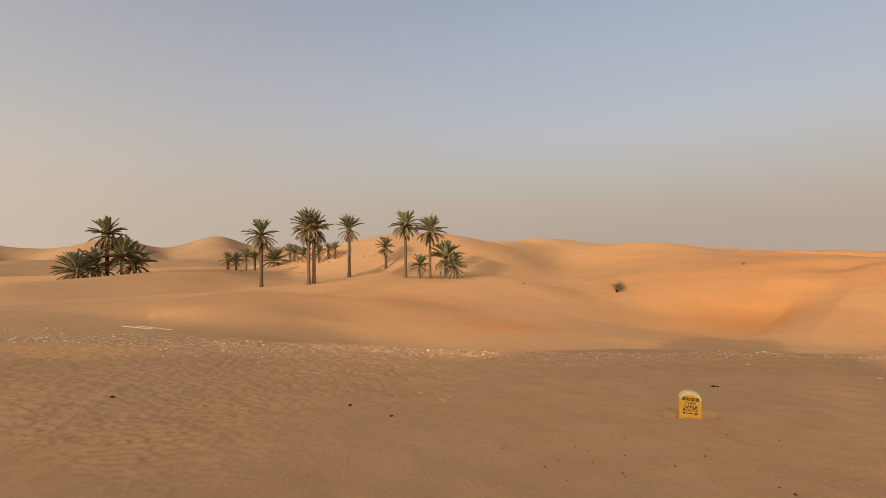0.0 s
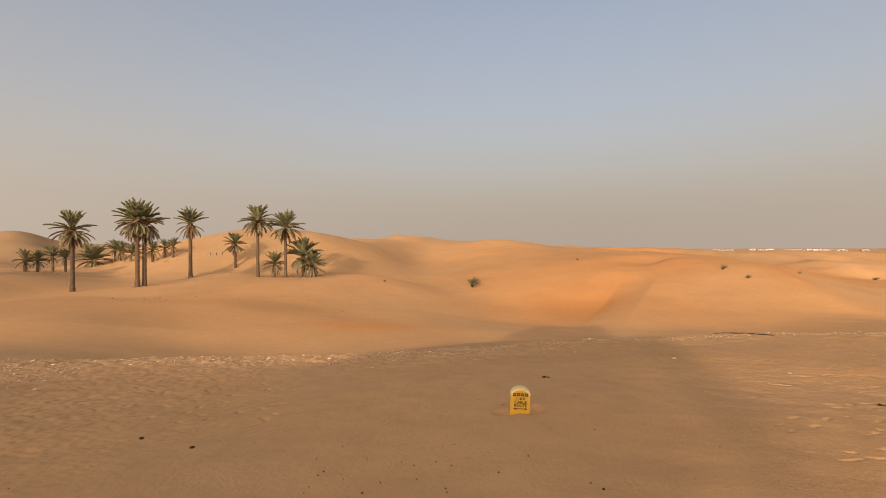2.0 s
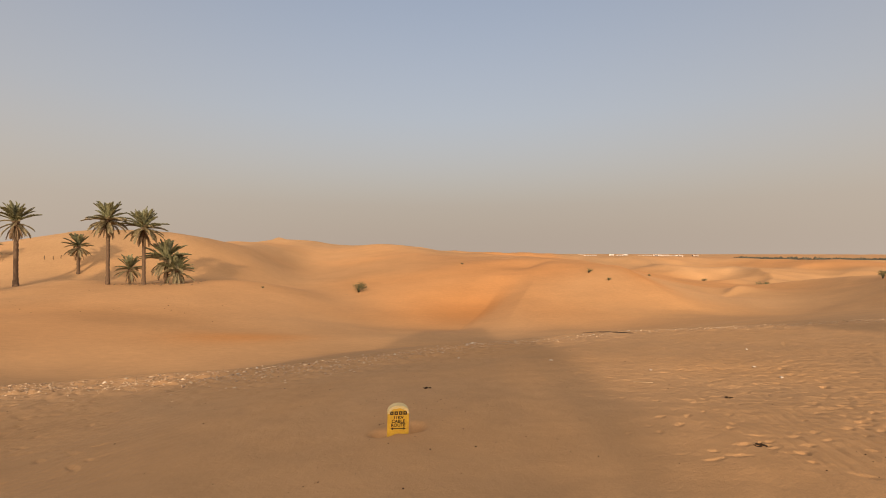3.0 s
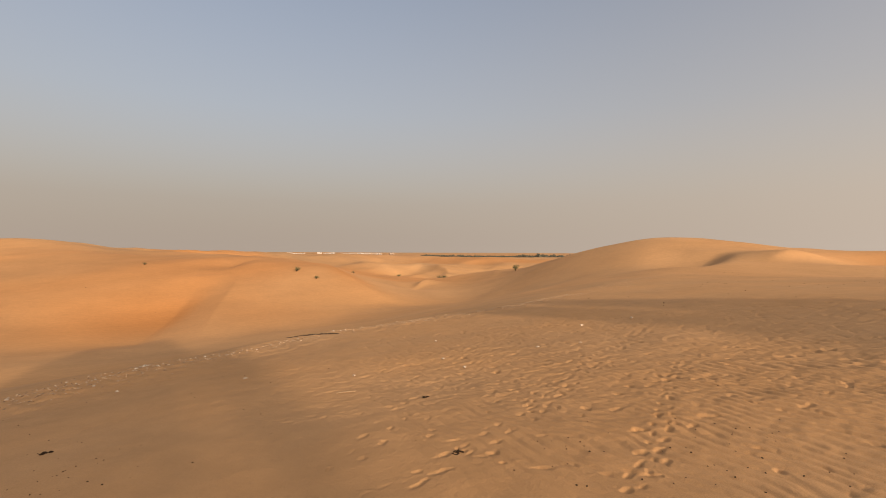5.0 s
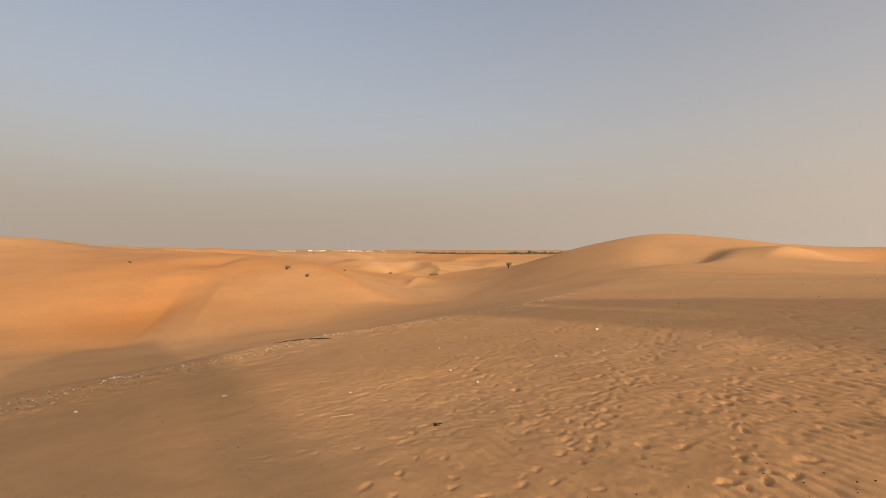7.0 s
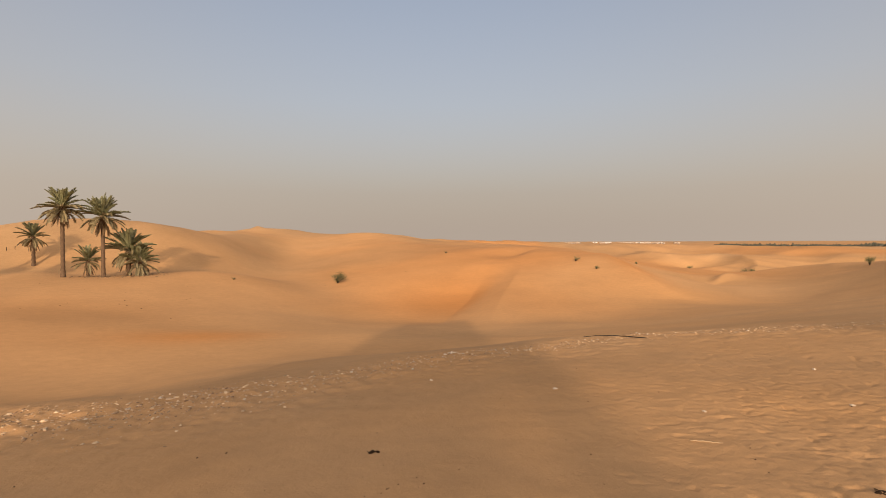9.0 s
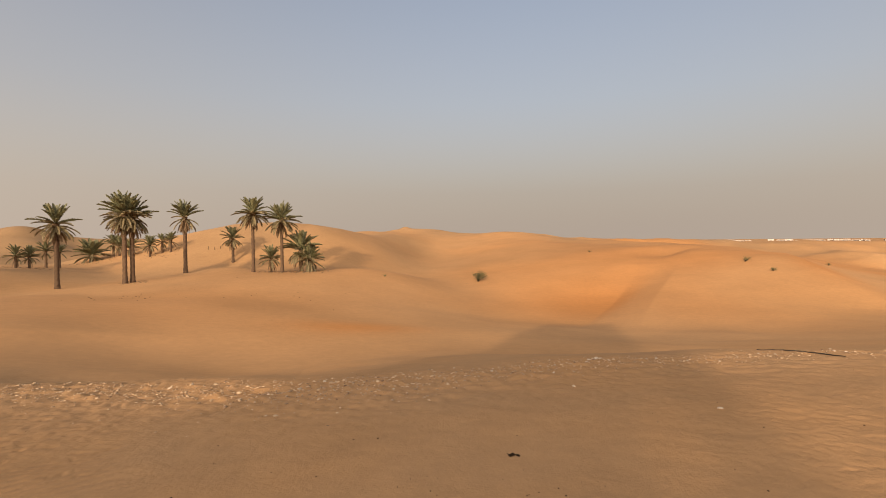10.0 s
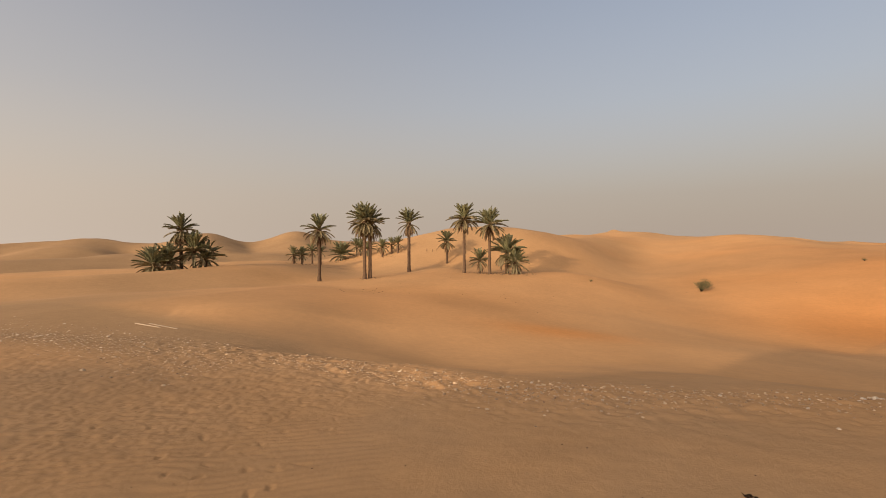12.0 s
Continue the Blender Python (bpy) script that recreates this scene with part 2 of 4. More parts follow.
DUNES = {
    "far": Ridge([(12.8, 120, 3.9), (18.6, 125, 4.3), (26, 130, 5.1), (33.8, 128, 5.0), (38.9, 124.7, 4.2), (45.4, 118, 3.9), (50.1, 104, 3.4),
                  (51.2, 92.5, 2.3), (53.4, 85.4, 1.8), (56, 77.6, 1.5), (56.4, 71.1, 1.2), (54.7, 66, 0.9)], 26, 30),
    "palm_hill": Ridge([(-19.3, 88.4, 2.8), (-14.3, 84.3, 3.6), (-8.7, 80.1, 4.8), (-3.8, 78.5, 5), (0.9, 78.6, 4.8), (4.9, 82.5, 4.3), (9.7, 90, 3.4), (15, 99, 2.7), (20, 108, 2.4)], 20, 12),
    "palm_shelf": Ridge([(-19.2, 50.2, -2.2), (-14, 49, -1.6), (-8, 52, -1.4), (-2, 53, -1.2), (4, 56, -1.2)], 13, 13),
    "front_left": Ridge([(-16.9, 23.4, -1.0), (-17.6, 27.9, -1.1), (-18.7, 34.6, -1.5), (-18.8, 41.5, -1.9)], 14, 15),
    "left": Ridge([(-39, 27, -0.75), (-35.5, 33, -0.68), (-33.4, 37.6, -0.64), (-31.2, 41.4, -0.56), (-29.7, 44.8, -0.42), (-28.7, 48.6, -0.22), (-28, 54, -0.35), (-27.2, 62, -0.8)], 6.5, 7),
    "left_back": Ridge([(-48, 44, -0.9), (-42, 50, -0.7), (-37, 57, -0.3), (-33, 66, -0.2), (-30, 73, -0.8)], 9, 12),
    "left_middle": Ridge([(-69.7, 57, -0.1), (-67.3, 67.6, 0), (-65.8, 76.1, 0.7), (-64.3, 90.4, 0.8), (-55.3, 96.6, 0)], 16, 13),
    "left_far": Ridge([(-150, 85, 2.3), (-133.6, 105, 2.6), (-124, 117, 3.4), (-114, 120, 2.8), (-103.6, 123, 2.6), (-90, 124, 2.8), (-76, 133, 3.0), (-66, 139, 3.2),
                       (-54.1, 142, 3.6), (-40.8, 146.6, 3.4)], 22, 17),
    "left_far_a": Ridge([(-122, 124, 3.9), (-116, 113, 3.2), (-107, 103, 1.8)], 12, 15),
    "left_far_b": Ridge([(-92, 131, 4.6), (-86, 124, 5.7), (-79.5, 115, 4.2), (-70, 103, 1.6)], 11, 14),
    "left_far_c": Ridge([(-68, 142, 5.2), (-65, 136.5, 6.2), (-60, 125, 4.2), (-52, 112, 1.4)], 11, 12),
    "east": Ridge([(91, 89, -1.1), (80, 70, -1.5), (66, 55, -2.6), (56, 44, -3.4)], 16, 20),
    "hook": Ridge([(101.6, 68.2, -0.8), (113.2, 58.3, -1.2), (106.9, 48.1, -2.3), (97.3, 45.2, -3.3)], 14, 12),
    "east_far": Ridge([(72.2, 98.8, 2.1), (87.2, 99.6, 1.7), (101.8, 99.5, 1.2), (121.6, 91.9, 1.2), (128.4, 82, 0.9), (134.6, 71.2, 0.5), (133.3, 49.6, 0.2), (128.4, 31.2, -0.1)], 30, 22),
    "right": Ridge([(87.5, 21.6, -0.8), (80.8, 14.3, 0.9), (76.3, 10.1, 1.9), (71.6, 6.4, 2.7), (69.7, 3.7, 3.3), (67.7, 0.5, 3.9), (65.6, -2.1, 3.7), (63.3, -5.6, 3.1),
                    (61, -8.1, 2.5), (58.6, -9.8, 2)], 14, 15),
    "right_far": Ridge([(110.7, -13.3, 2.5), (110, -18.2, 3.2), (104, -21.7, 2.9), (98.3, -24.5, 2.3), (92.4, -26.7, 2.1)], 12, 10),
    "right_low": Ridge([(72.6, -11.3, 1.1), (70, -13.9, 1.6), (66.7, -18.6, 2), (65.7, -21.4, 2), (68.3, -25.8, 1.8), (72.3, -31.6, 1.5)], 8, 9),
}


# slip faces: crest as x, y, height, then the fall on the left and the right of the line
SLIPS = [
    Ridge([(24.7, 130, 0.1), (26.4, 130, 1.0), (28.1, 129.6, 0.12)], 1.3, 1.3, 1.3),
    Ridge([(-16.5, 20.6, 0.1), (-15.1, 22.2, 0.2), (-14.2, 24.5, 0.28), (-14.4, 29, 0.28), (-15.6, 36, 0.25), (-17.7, 46.5, 0.15), (-18.5, 51, 0.03)], 2.6, 7, 1.15),
    Ridge([(43.5, 27.5, 0.0), (46.2, 31.2, 0.9), (49.3, 36.6, 1.4), (54, 42.7, 1.4), (59, 48.2, 0.8), (63, 52, 0.05)], 10, 3.0, 1.3),
    Ridge([(110, 57, 0.1), (106, 51.5, 0.8), (99, 45.6, 1.1), (94.5, 43.2, 1.0), (91, 42.8, 0.7), (87, 43.4, 0.0)], 9, 1.3, 1.3),
    Ridge([(62, 34.4, 0.05), (65, 35, 0.8), (68, 36, 1.0), (73, 36.6, 0.8), (79, 38, 0.05)], 0.9, 5, 1.3),
    Ridge([(112, 82, 0.0), (108, 77, 0.5), (103, 71.5, 0.6), (98, 67, 0.03)], 5, 1.1, 1.4),
    Ridge([(-11, 57.6, 0.0), (-8.5, 58.6, 0.55), (-6, 58.6, 0.6), (-3.5, 57.4, 0.05)], 1.3, 3.5),
    Ridge([(-12, 20.3, 0.0), (-10.5, 21.2, 0.22), (-9, 22.4, 0.25), (-6.5, 24, 0.2), (-2, 25.8, 0.03)], 5, 1.3, 1.4),
    Ridge([(-1, 13.6, 0.0), (2.5, 16.5, 0.22), (6, 19.2, 0.25), (9.5, 21.5, 0.05)], 1.4, 5),
    Ridge([(4.2, 63, 0.0), (5.4, 65.5, 0.45), (6.8, 68, 0.4), (8.5, 70.5, 0.0)], 1.6, 3.5, 1.6),
    Ridge([(46, 58, 0.1), (50, 60, 0.3), (55, 62, 0.3), (60, 66, 0.1)], 2.5, 8),
    Ridge([(44.3, -5.7, 0.0), (46.2, -6.7, 0.5), (48, -8, 0.75), (48.8, -9.8, 0.5), (49.2, -12, 0.0)], 4, 1.1, 1.4),
]

# hollows scooped by the wind: line as x, y, depth, then the rise on the left and the right of it
HOLLOWS = [
    Ridge([(-9.6, 62.2, 0.0), (-7.35, 64.95, 0.5), (-5.2, 67.6, 0.0)], 3.5, 3.5),
    Ridge([(18.5, 30.4, 0.0), (22.3, 34.4, 0.8), (27.0, 39.2, 1.3), (32.0, 43.7, 1.35), (36.2, 47.2, 0.8), (39.5, 50, 0.0)], 13, 4.0, 1.7, True),
    Ridge([(57, 33.4, 0.0), (60.4, 33.9, 0.5), (65.5, 34.0, 0.6), (70, 35.4, 0.0)], 5, 2.2, 1.5),
    Ridge([(43, 52.5, 0.0), (47.3, 55, 0.7), (50.5, 56.6, 0.7), (55, 57.5, 0.0)], 4, 1.4, 1.5),
    Ridge([(41, 0.4, 0.0), (44, -0.6, 0.6), (47.5, -1.7, 0.95), (50.5, -2.4, 0.7), (53, -3, 0.0)], 5, 1.5),
    Ridge([(42, -12, 0.0), (45, -13.4, 0.7), (50, -15.2, 1.2), (55, -17.4, 1.0), (59, -19.5, 0.0)], 5, 1.9),
    Ridge([(-104, 112, 0.0), (-98, 108, 1.0), (-92, 103, 0.9), (-86, 97, 0.0)], 6, 4),
]


def ground(x, y):
    """The height of the sand at x, y (arrays), without prints and pebbles."""
    x, y = np.asarray(x, float), np.asarray(y, float)
    base = base_ground(x, y)
    total = np.zeros_like(x)
    for dune in DUNES.values():
        total += dune.lift(x, y, base) ** 4
    z = base + total ** 0.25
    u = beyond_edge(x, y)
    z -= 0.55 * smooth(-0.3, 8, u) * (1 - smooth(8.5, 19, u)) * smooth(-10, -3, x) * (1 - smooth(12, 17, x))  # the bank falls off quickly behind the rim
    flat = np.zeros_like(x)
    for slip in SLIPS:
        z += slip.lift(x, y, flat)
    for hollow in HOLLOWS:
        z -= hollow.lift(x, y, flat)
    r = np.hypot(x, y)
    z += smooth(14, 40, r) * (0.12 * value_noise(x, y, 9, 1) + 0.05 * value_noise(x, y, 4, 2))
    z += smooth(85, 115, r) * (1 - smooth(160, 260, r)) * (0.32 * value_noise(x, y, 12, 11) + 0.12 * value_noise(x, y, 5, 12))
    far_east = smooth(62, 95, r) * (1 - smooth(300, 500, r)) * smooth(40, 62, x)
    z += far_east * (1.1 * (0.12 - np.abs(value_noise(x, 1.7 * y, 24, 14))) + 0.5 * (0.2 - np.abs(value_noise(1.6 * x, y, 11, 15))))
    z += smooth(150, 400, r) * 1.1 * value_noise(x, y, 70, 3)
    z += (1 - smooth(10, 25, r)) * (0.03 * value_noise(x, y, 2.3, 7) + 0.012 * value_noise(x, y, 0.8, 8))
    return z


def ground_at(x, y):
    return float(ground(np.array([x]), np.array([y]))[0])

# ---- prints and ruts in the near sand ----
rng = random.Random(7)
PRINTS = []  # x, y, heading in degrees, length, width, depth


def trail(points, step, spread, length=0.27, depth=0.032):
    """Footprints along a line of points."""
    side = 1
    for (x0, y0), (x1, y1) in zip(points[:-1], points[1:]):
        gap = math.hypot(x1 - x0, y1 - y0)
        head = math.degrees(math.atan2(y1 - y0, x1 - x0))
        for k in range(max(1, int(gap / step))):
            f = (k + rng.uniform(-0.2, 0.2)) * step / gap
            off = side * rng.uniform(0.4, 1.0) * spread
            PRINTS.append((x0 + f * (x1 - x0) - off * math.sin(radians(head)), y0 + f * (y1 - y0) + off * math.cos(radians(head)), head + rng.uniform(-25, 25),
                           length * rng.uniform(0.7, 1.1), length * 0.42 * rng.uniform(0.8, 1.2), depth * rng.uniform(0.5, 1.15)))
            side = -side


trail([(4.44, 1.93), (4.89, 1.86), (5.54, 1.78), (6.24, 1.73), (7.04, 1.68), (7.94, 1.53)], 0.09, 0.06, 0.088, 0.022)
trail([(4.14, 3.28), (4.64, 3.08), (5.54, 2.84), (6.74, 2.68), (8.04, 2.48), (9.74, 2.08), (12.14, 1.78)], 0.12, 0.11, 0.12, 0.018)
trail([(5.84, 2.80), (6.44, 2.83), (7.14, 2.58), (7.94, 2.63)], 0.11, 0.11, 0.11, 0.016)
trail([(5.34, 1.93), (5.84, 1.38), (6.09, 0.80), (6.24, 0.18), (6.44, -1.22)], 0.5, 0.04, 0.13, 0.026)
trail([(5.14, 5.18), (5.74, 4.28), (6.24, 3.48), (7.54, 2.38)], 0.16, 0.1, 0.12, 0.014)
trail([(4.34, 3.78), (5.74, 4.08), (7.34, 4.28), (9.64, 4.58), (12.14, 4.78)], 0.16, 0.14, 0.12, 0.014)
trail([(6.14, 5.58), (7.54, 4.98), (9.14, 4.38), (11.64, 3.78)], 0.14, 0.16, 0.13, 0.015)
for _ in range(2700):  # the trampled stretch in the sun
    x, y = rng.uniform(4.6, 15), rng.uniform(-0.8, 7.6)
    if (x - 4.6) * 0.75 + 1.2 > y - 2.2 and beyond_edge(np.array([x]), np.array([y]))[0] < -1 and rng.random() < 0.25 + 0.75 * (x > 6.3):
        PRINTS.append((x, y, rng.uniform(0, 360), rng.uniform(0.04, 0.11), rng.uniform(0.03, 0.055), rng.uniform(0.008, 0.024)))
for _ in range(1300):  # the rough ground on the other side, out to the gravel
    x, y = rng.uniform(-10, 0.5), rng.uniform(3.4, 15)
    if y > 6.0 - 0.5 * x and beyond_edge(np.array([x]), np.array([y]))[0] < 0.5:
        PRINTS.append((x, y, rng.uniform(0, 360), rng.uniform(0.07, 0.17), rng.uniform(0.04, 0.08), rng.uniform(0.008, 0.022)))
for _ in range(260):
    PRINTS.append((rng.uniform(7.6, 14), rng.uniform(-3.4, 0.2), rng.uniform(0, 360), rng.uniform(0.09, 0.22), rng.uniform(0.05, 0.10), rng.uniform(0.015, 0.035)))
RUTS = [(-3.0, 3.8, -5.2, 10.0), (-1.0, 8.2, -8.5, 13.9), (-14.0, 19.3, -3.0, 17.2), (-13.6, 18.5, -3.0, 16.6)]
MARKER = (2.87, 5.30)


def near_relief(x, y):
    """Prints, ruts, wind ripples and the scoop by the cable marker."""
    z = np.zeros_like(x)
    cell = np.floor(x).astype(np.int64) * 4096 + np.floor(y).astype(np.int64)
    order = np.argsort(cell, kind="stable")
    ranked = cell[order]
    ragged = 1 + 0.48 * value_noise(x, y, 0.06, 29) + 0.3 * value_noise(x, y, 0.033, 30)
    for px, py, head, length, width, depth in PRINTS:
        found = []
        for i in {math.floor(px - 0.4), math.floor(px + 0.4)}:
            for j in {math.floor(py - 0.4), math.floor(py + 0.4)}:
                lo, hi = np.searchsorted(ranked, [i * 4096 + j, i * 4096 + j + 1])
                found.append(order[lo:hi])
        idx = np.concatenate(found)
        if len(idx):
            c, s = math.cos(radians(head)), math.sin(radians(head))
            dx, dy = x[idx] - px, y[idx] - py
            q = np.hypot((dx * c + dy * s) / (0.5 * length), (dy * c - dx * s) / (0.5 * width))
            q = q * ragged[idx]
            lip = 0.16 + 0.2 * np.clip((dx * c + dy * s) / length, -1, 1)
            z[idx] += 0.95 * depth * (-np.exp(-(q / 0.85) ** 2.2) + 0.7 * lip * np.exp(-((q - 1.35) / 0.3) ** 2))
    for x0, y0, x1, y1 in RUTS:
        dx, dy = x1 - x0, y1 - y0
        n = math.hypot(dx, dy)
        along = ((x - x0) * dx + (y - y0) * dy) / n
        off = ((x - x0) * dy - (y - y0) * dx) / n + 0.12 * np.sin(along * 0.7)
        fade = smooth(-0.5, 1.0, along) * (1 - smooth(n - 2.5, n + 1.0, along))
        z += fade * 0.006 * (-np.exp(-(off / 0.13) ** 2) + 0.55 * np.exp(-((np.abs(off) - 0.25) / 0.09) ** 2))
    warp = x * math.sin(radians(128)) + y * math.cos(radians(128)) + 0.11 * value_noise(x, y, 0.9, 21) + 0.05 * value_noise(x, y, 0.35, 22)
    windy = smooth(-0.35, 0.35, value_noise(x, y, 2.6, 23)) * smooth(2.4, 4.2, x - 0.25 * y + 0.6) * (1 - smooth(8, 13, np.hypot(x - 2, y - 2)))
    turn = warp * 2 * math.pi / 0.108
    z += (0.3 + 0.7 * windy) * smooth(2.0, 3.8, x - 0.6 * y) * (1 - smooth(8, 14, np.hypot(x - 2, y - 2))) * (1 - 0.75 * smooth(2.8, 5.0, y)) * 0.0066 * (np.sin(turn) + 0.35 * np.sin(2 * turn + 0.9))
    left = smooth(-0.2, 0.4, value_noise(x, y, 2.2, 24)) * smooth(-2.2, 0.5, -x + 0.3 * y - 1.5) * (1 - smooth(9, 14, np.hypot(x, y)))
    z += left * (0.0032 + 0.0025 * value_noise(x, y, 1.1, 46)) * np.sin((x * 0.5 - y * 0.866 + 0.1 * value_noise(x, y, 0.8, 25) + 0.04 * value_noise(x, y, 0.3, 45)) * 2 * math.pi / 0.13)
    rough = smooth(3.4, 6.5, x - 0.12 * y) * (1 - smooth(11, 16, np.hypot(x, y))) + smooth(-0.5, 2.5, -x + 0.35 * y - 2.2) * (1 - smooth(13, 20, np.hypot(x, y)))
    z += rough * (0.004 * value_noise(x, y, 0.21, 41) + 0.005 * value_noise(x, y, 0.06, 42))
    dx, dy = x - MARKER[0], y - MARKER[1]
    z += -0.13 * np.exp(-(np.hypot((dx - 0.15) / 0.13, (dy - 0.05) / 0.13)) ** 3)
    z += -0.09 * np.exp(-(np.hypot((dx + 0.13) / 0.1, (dy - 0.07) / 0.1)) ** 3)
    belt = np.exp(-((beyond_edge(x, y) + 1.2) / 1.3) ** 2) * (1 - smooth(14, 22, np.hypot(x, y)))
    z += belt * (0.02 * value_noise(x, y, 0.23, 27) + 0.018 * value_noise(x, y, 0.11, 28))
    worn = smooth(-0.5, 2.0, -x + 0.3 * y - 1.8) * (1 - smooth(13, 20, np.hypot(x, y)))
    z += worn * (0.007 * value_noise(x, y, 0.16, 51) + 0.006 * value_noise(x + 0.4 * y, y, 0.07, 52))
    z += 0.006 * value_noise(x, y, 0.3, 26) * (1 - smooth(8, 12, np.hypot(x, y)))
    return z


def sheet():
    """One sheet of sand from underfoot to the horizon: rings round the start of the walk, finer close by and where the walk looks."""
    radii, r = [0.05], 0.3
    while r < 4500:
        radii.append(r)
        r += r * (0.05 if r < 2 else 0.0036 if r < 8 else 0.0055 if r < 14 else 0.010 if r < 120 else 0.016 if r < 400 else 0.05)
    turns = np.concatenate([np.arange(-58, 122, 0.18), np.arange(122, 302, 1.5)])
    rr, aa = np.meshgrid(np.array(radii), np.radians(turns), indexing="ij")
    x, y = (1.4 + rr * np.sin(aa)).ravel(), (1.6 + rr * np.cos(aa)).ravel()
    z = ground(x, y)
    close = np.nonzero(rr.ravel() < 24)[0]
    z[close] += near_relief(x[close], y[close])
    rows, cols = rr.shape
    i, j = np.meshgrid(np.arange(rows - 1), np.arange(cols), indexing="ij")
    k = (j + 1) % cols
    quads = np.stack([i * cols + j, i * cols + k, (i + 1) * cols + k, (i + 1) * cols + j], -1).reshape(-1, 4)[:, ::-1]
    cap = np.arange(cols)[::-1]
    mesh = bpy.data.meshes.new("ground")
    mesh.vertices.add(len(x))
    mesh.vertices.foreach_set("co", np.stack([x, y, z], -1).ravel())
    loops = np.concatenate([quads.ravel(), cap[::-1]])
    mesh.loops.add(len(loops))
    mesh.loops.foreach_set("vertex_index", loops.astype(np.int32))
    mesh.polygons.add(len(quads) + 1)
    mesh.polygons.foreach_set("loop_start", np.concatenate([np.arange(len(quads)) * 4, [len(quads) * 4]]).astype(np.int32))
    mesh.update(calc_edges=True)
    mesh.validate()
    mesh.polygons.foreach_set("use_smooth", np.ones(len(mesh.polygons), bool))
    u = beyond_edge(x, y)
    r = np.hypot(x - 1.4, y - 1.6)
    layers = {
        "stony": (1 - smooth(0, 1, (u + 1.0 * 0.5 * value_noise(x, y, 5, 31) - 0.4 - 1.2 * (1 - smooth(1, 6, x))) / (8.5 - 6.7 * (1 - smooth(1, 6, x))))) * (1 - smooth(20, 42, r)),
        "gravel": np.exp(-((u + 0.8) / 1.3) ** 2) * (1 - smooth(25, 40, r)) + 0.25 * (u < -1) * (r < 16),
        "near": 1 - smooth(10, 40, r),
        # dull gravel belt and patches, plus shade painted on left dunes and palm hill
        "dull_shade": np.clip(0.7 * np.exp(-(((x + 28) / 8) ** 2 + ((y - 38) / 10) ** 2)) + 0.5 * np.exp(-(((x + 22) / 9) ** 2 + ((y - 58) / 8) ** 2)) + 0.9 * np.exp(-(((x + 22) / 8) ** 2 + ((y - 22) / 7) ** 2)) + 0.9 * np.exp(-(((x + 7) / 13) ** 2 + ((y - 74) / 10) ** 2)) + (1 - smooth(-48, -20, x)) * smooth(52, 85, r) + 1.0 * np.exp(-((u + 0.6) / 3.2) ** 4) * (1 - smooth(-9, 2, x)) * (1 - smooth(30, 45, r)) + 0.4 * smooth(0.15, 0.75, value_noise(x, y, 19, 35)) * smooth(20, 50, r), 0, 1) * 0.95,
        "red": np.clip((1 - smooth(-1.5, 0.8, (x - 22.6) * 0.62 - (y - 33.8) * 0.78)) * np.exp(-(((x - 28) / 8) ** 2 + ((y - 42) / 8) ** 2)) * 0.5 + 0.6 * np.exp(-((((x - 51) * 0.82 - (y - 40) * 0.57 - 1.5) / 2.2) ** 2)) * np.exp(-((((x - 51) * 0.57 + (y - 40) * 0.82) / 7) ** 2)) + 0.7 * np.exp(-(((x - 4.5) / 3.5) ** 2 + ((y - 28) / 1.5) ** 2)) + np.exp(-(((x - 38) / 20) ** 2 + ((y - 66) / 30) ** 2)) * 0.45 + np.exp(-(((x + 8) / 11) ** 2 + ((y - 33) / 10) ** 2)) * 0.3 + 0.5 * smooth(0.1, 0.8, value_noise(x, y, 26, 33)) * smooth(25, 60, r), 0, 1),
    }
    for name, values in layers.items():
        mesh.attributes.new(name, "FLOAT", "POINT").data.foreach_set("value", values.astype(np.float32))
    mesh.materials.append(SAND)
    return tagged(new("ground", mesh), "rippled orange desert sand, browner and footprinted near the rim", "ground", kind="structure")


sheet()


def surface(x, y):
    """The height of the finished sand at a place."""
    ax, ay = np.array([float(x)]), np.array([float(y)])
    z = ground(ax, ay)
    if math.hypot(x - 1.4, y - 1.6) < 24:
        z = z + near_relief(ax, ay)
    return float(z[0])


# ---- shapes ----
def mesh_of(name, bm, mat):
    data = bpy.data.meshes.new(name)
    bm.to_mesh(data)
    bm.free()
    data.materials.append(mat)
    return data


def part(name, bm, mat, parent, label=""):
    ob = new(name, mesh_of(name, bm, mat) if isinstance(bm, bmesh.types.BMesh) else bm)
    ob.parent = parent
    return tagged(ob, label)


def tube(bm, points, radii, sides=6):
    """A round bar through the points, with a radius at each."""
    rings = []
    for k, p in enumerate(points):
        a, b = Vector(points[max(0, k - 1)]), Vector(points[min(len(points) - 1, k + 1)])
        turn = (b - a).to_track_quat("Z", "Y")
        rings.append([bm.verts.new(Vector(p) + turn @ Vector((radii[k] * math.cos(2 * math.pi * s / sides), radii[k] * math.sin(2 * math.pi * s / sides), 0)))
                      for s in range(sides)])
    for low, high in zip(rings[:-1], rings[1:]):
        for s in range(sides):
            f = bm.faces.new((low[s], low[(s + 1) % sides], high[(s + 1) % sides], high[s]))
            f.smooth = True
    bm.faces.new(rings[0][::-1])
    bm.faces.new(rings[-1])
    return bm


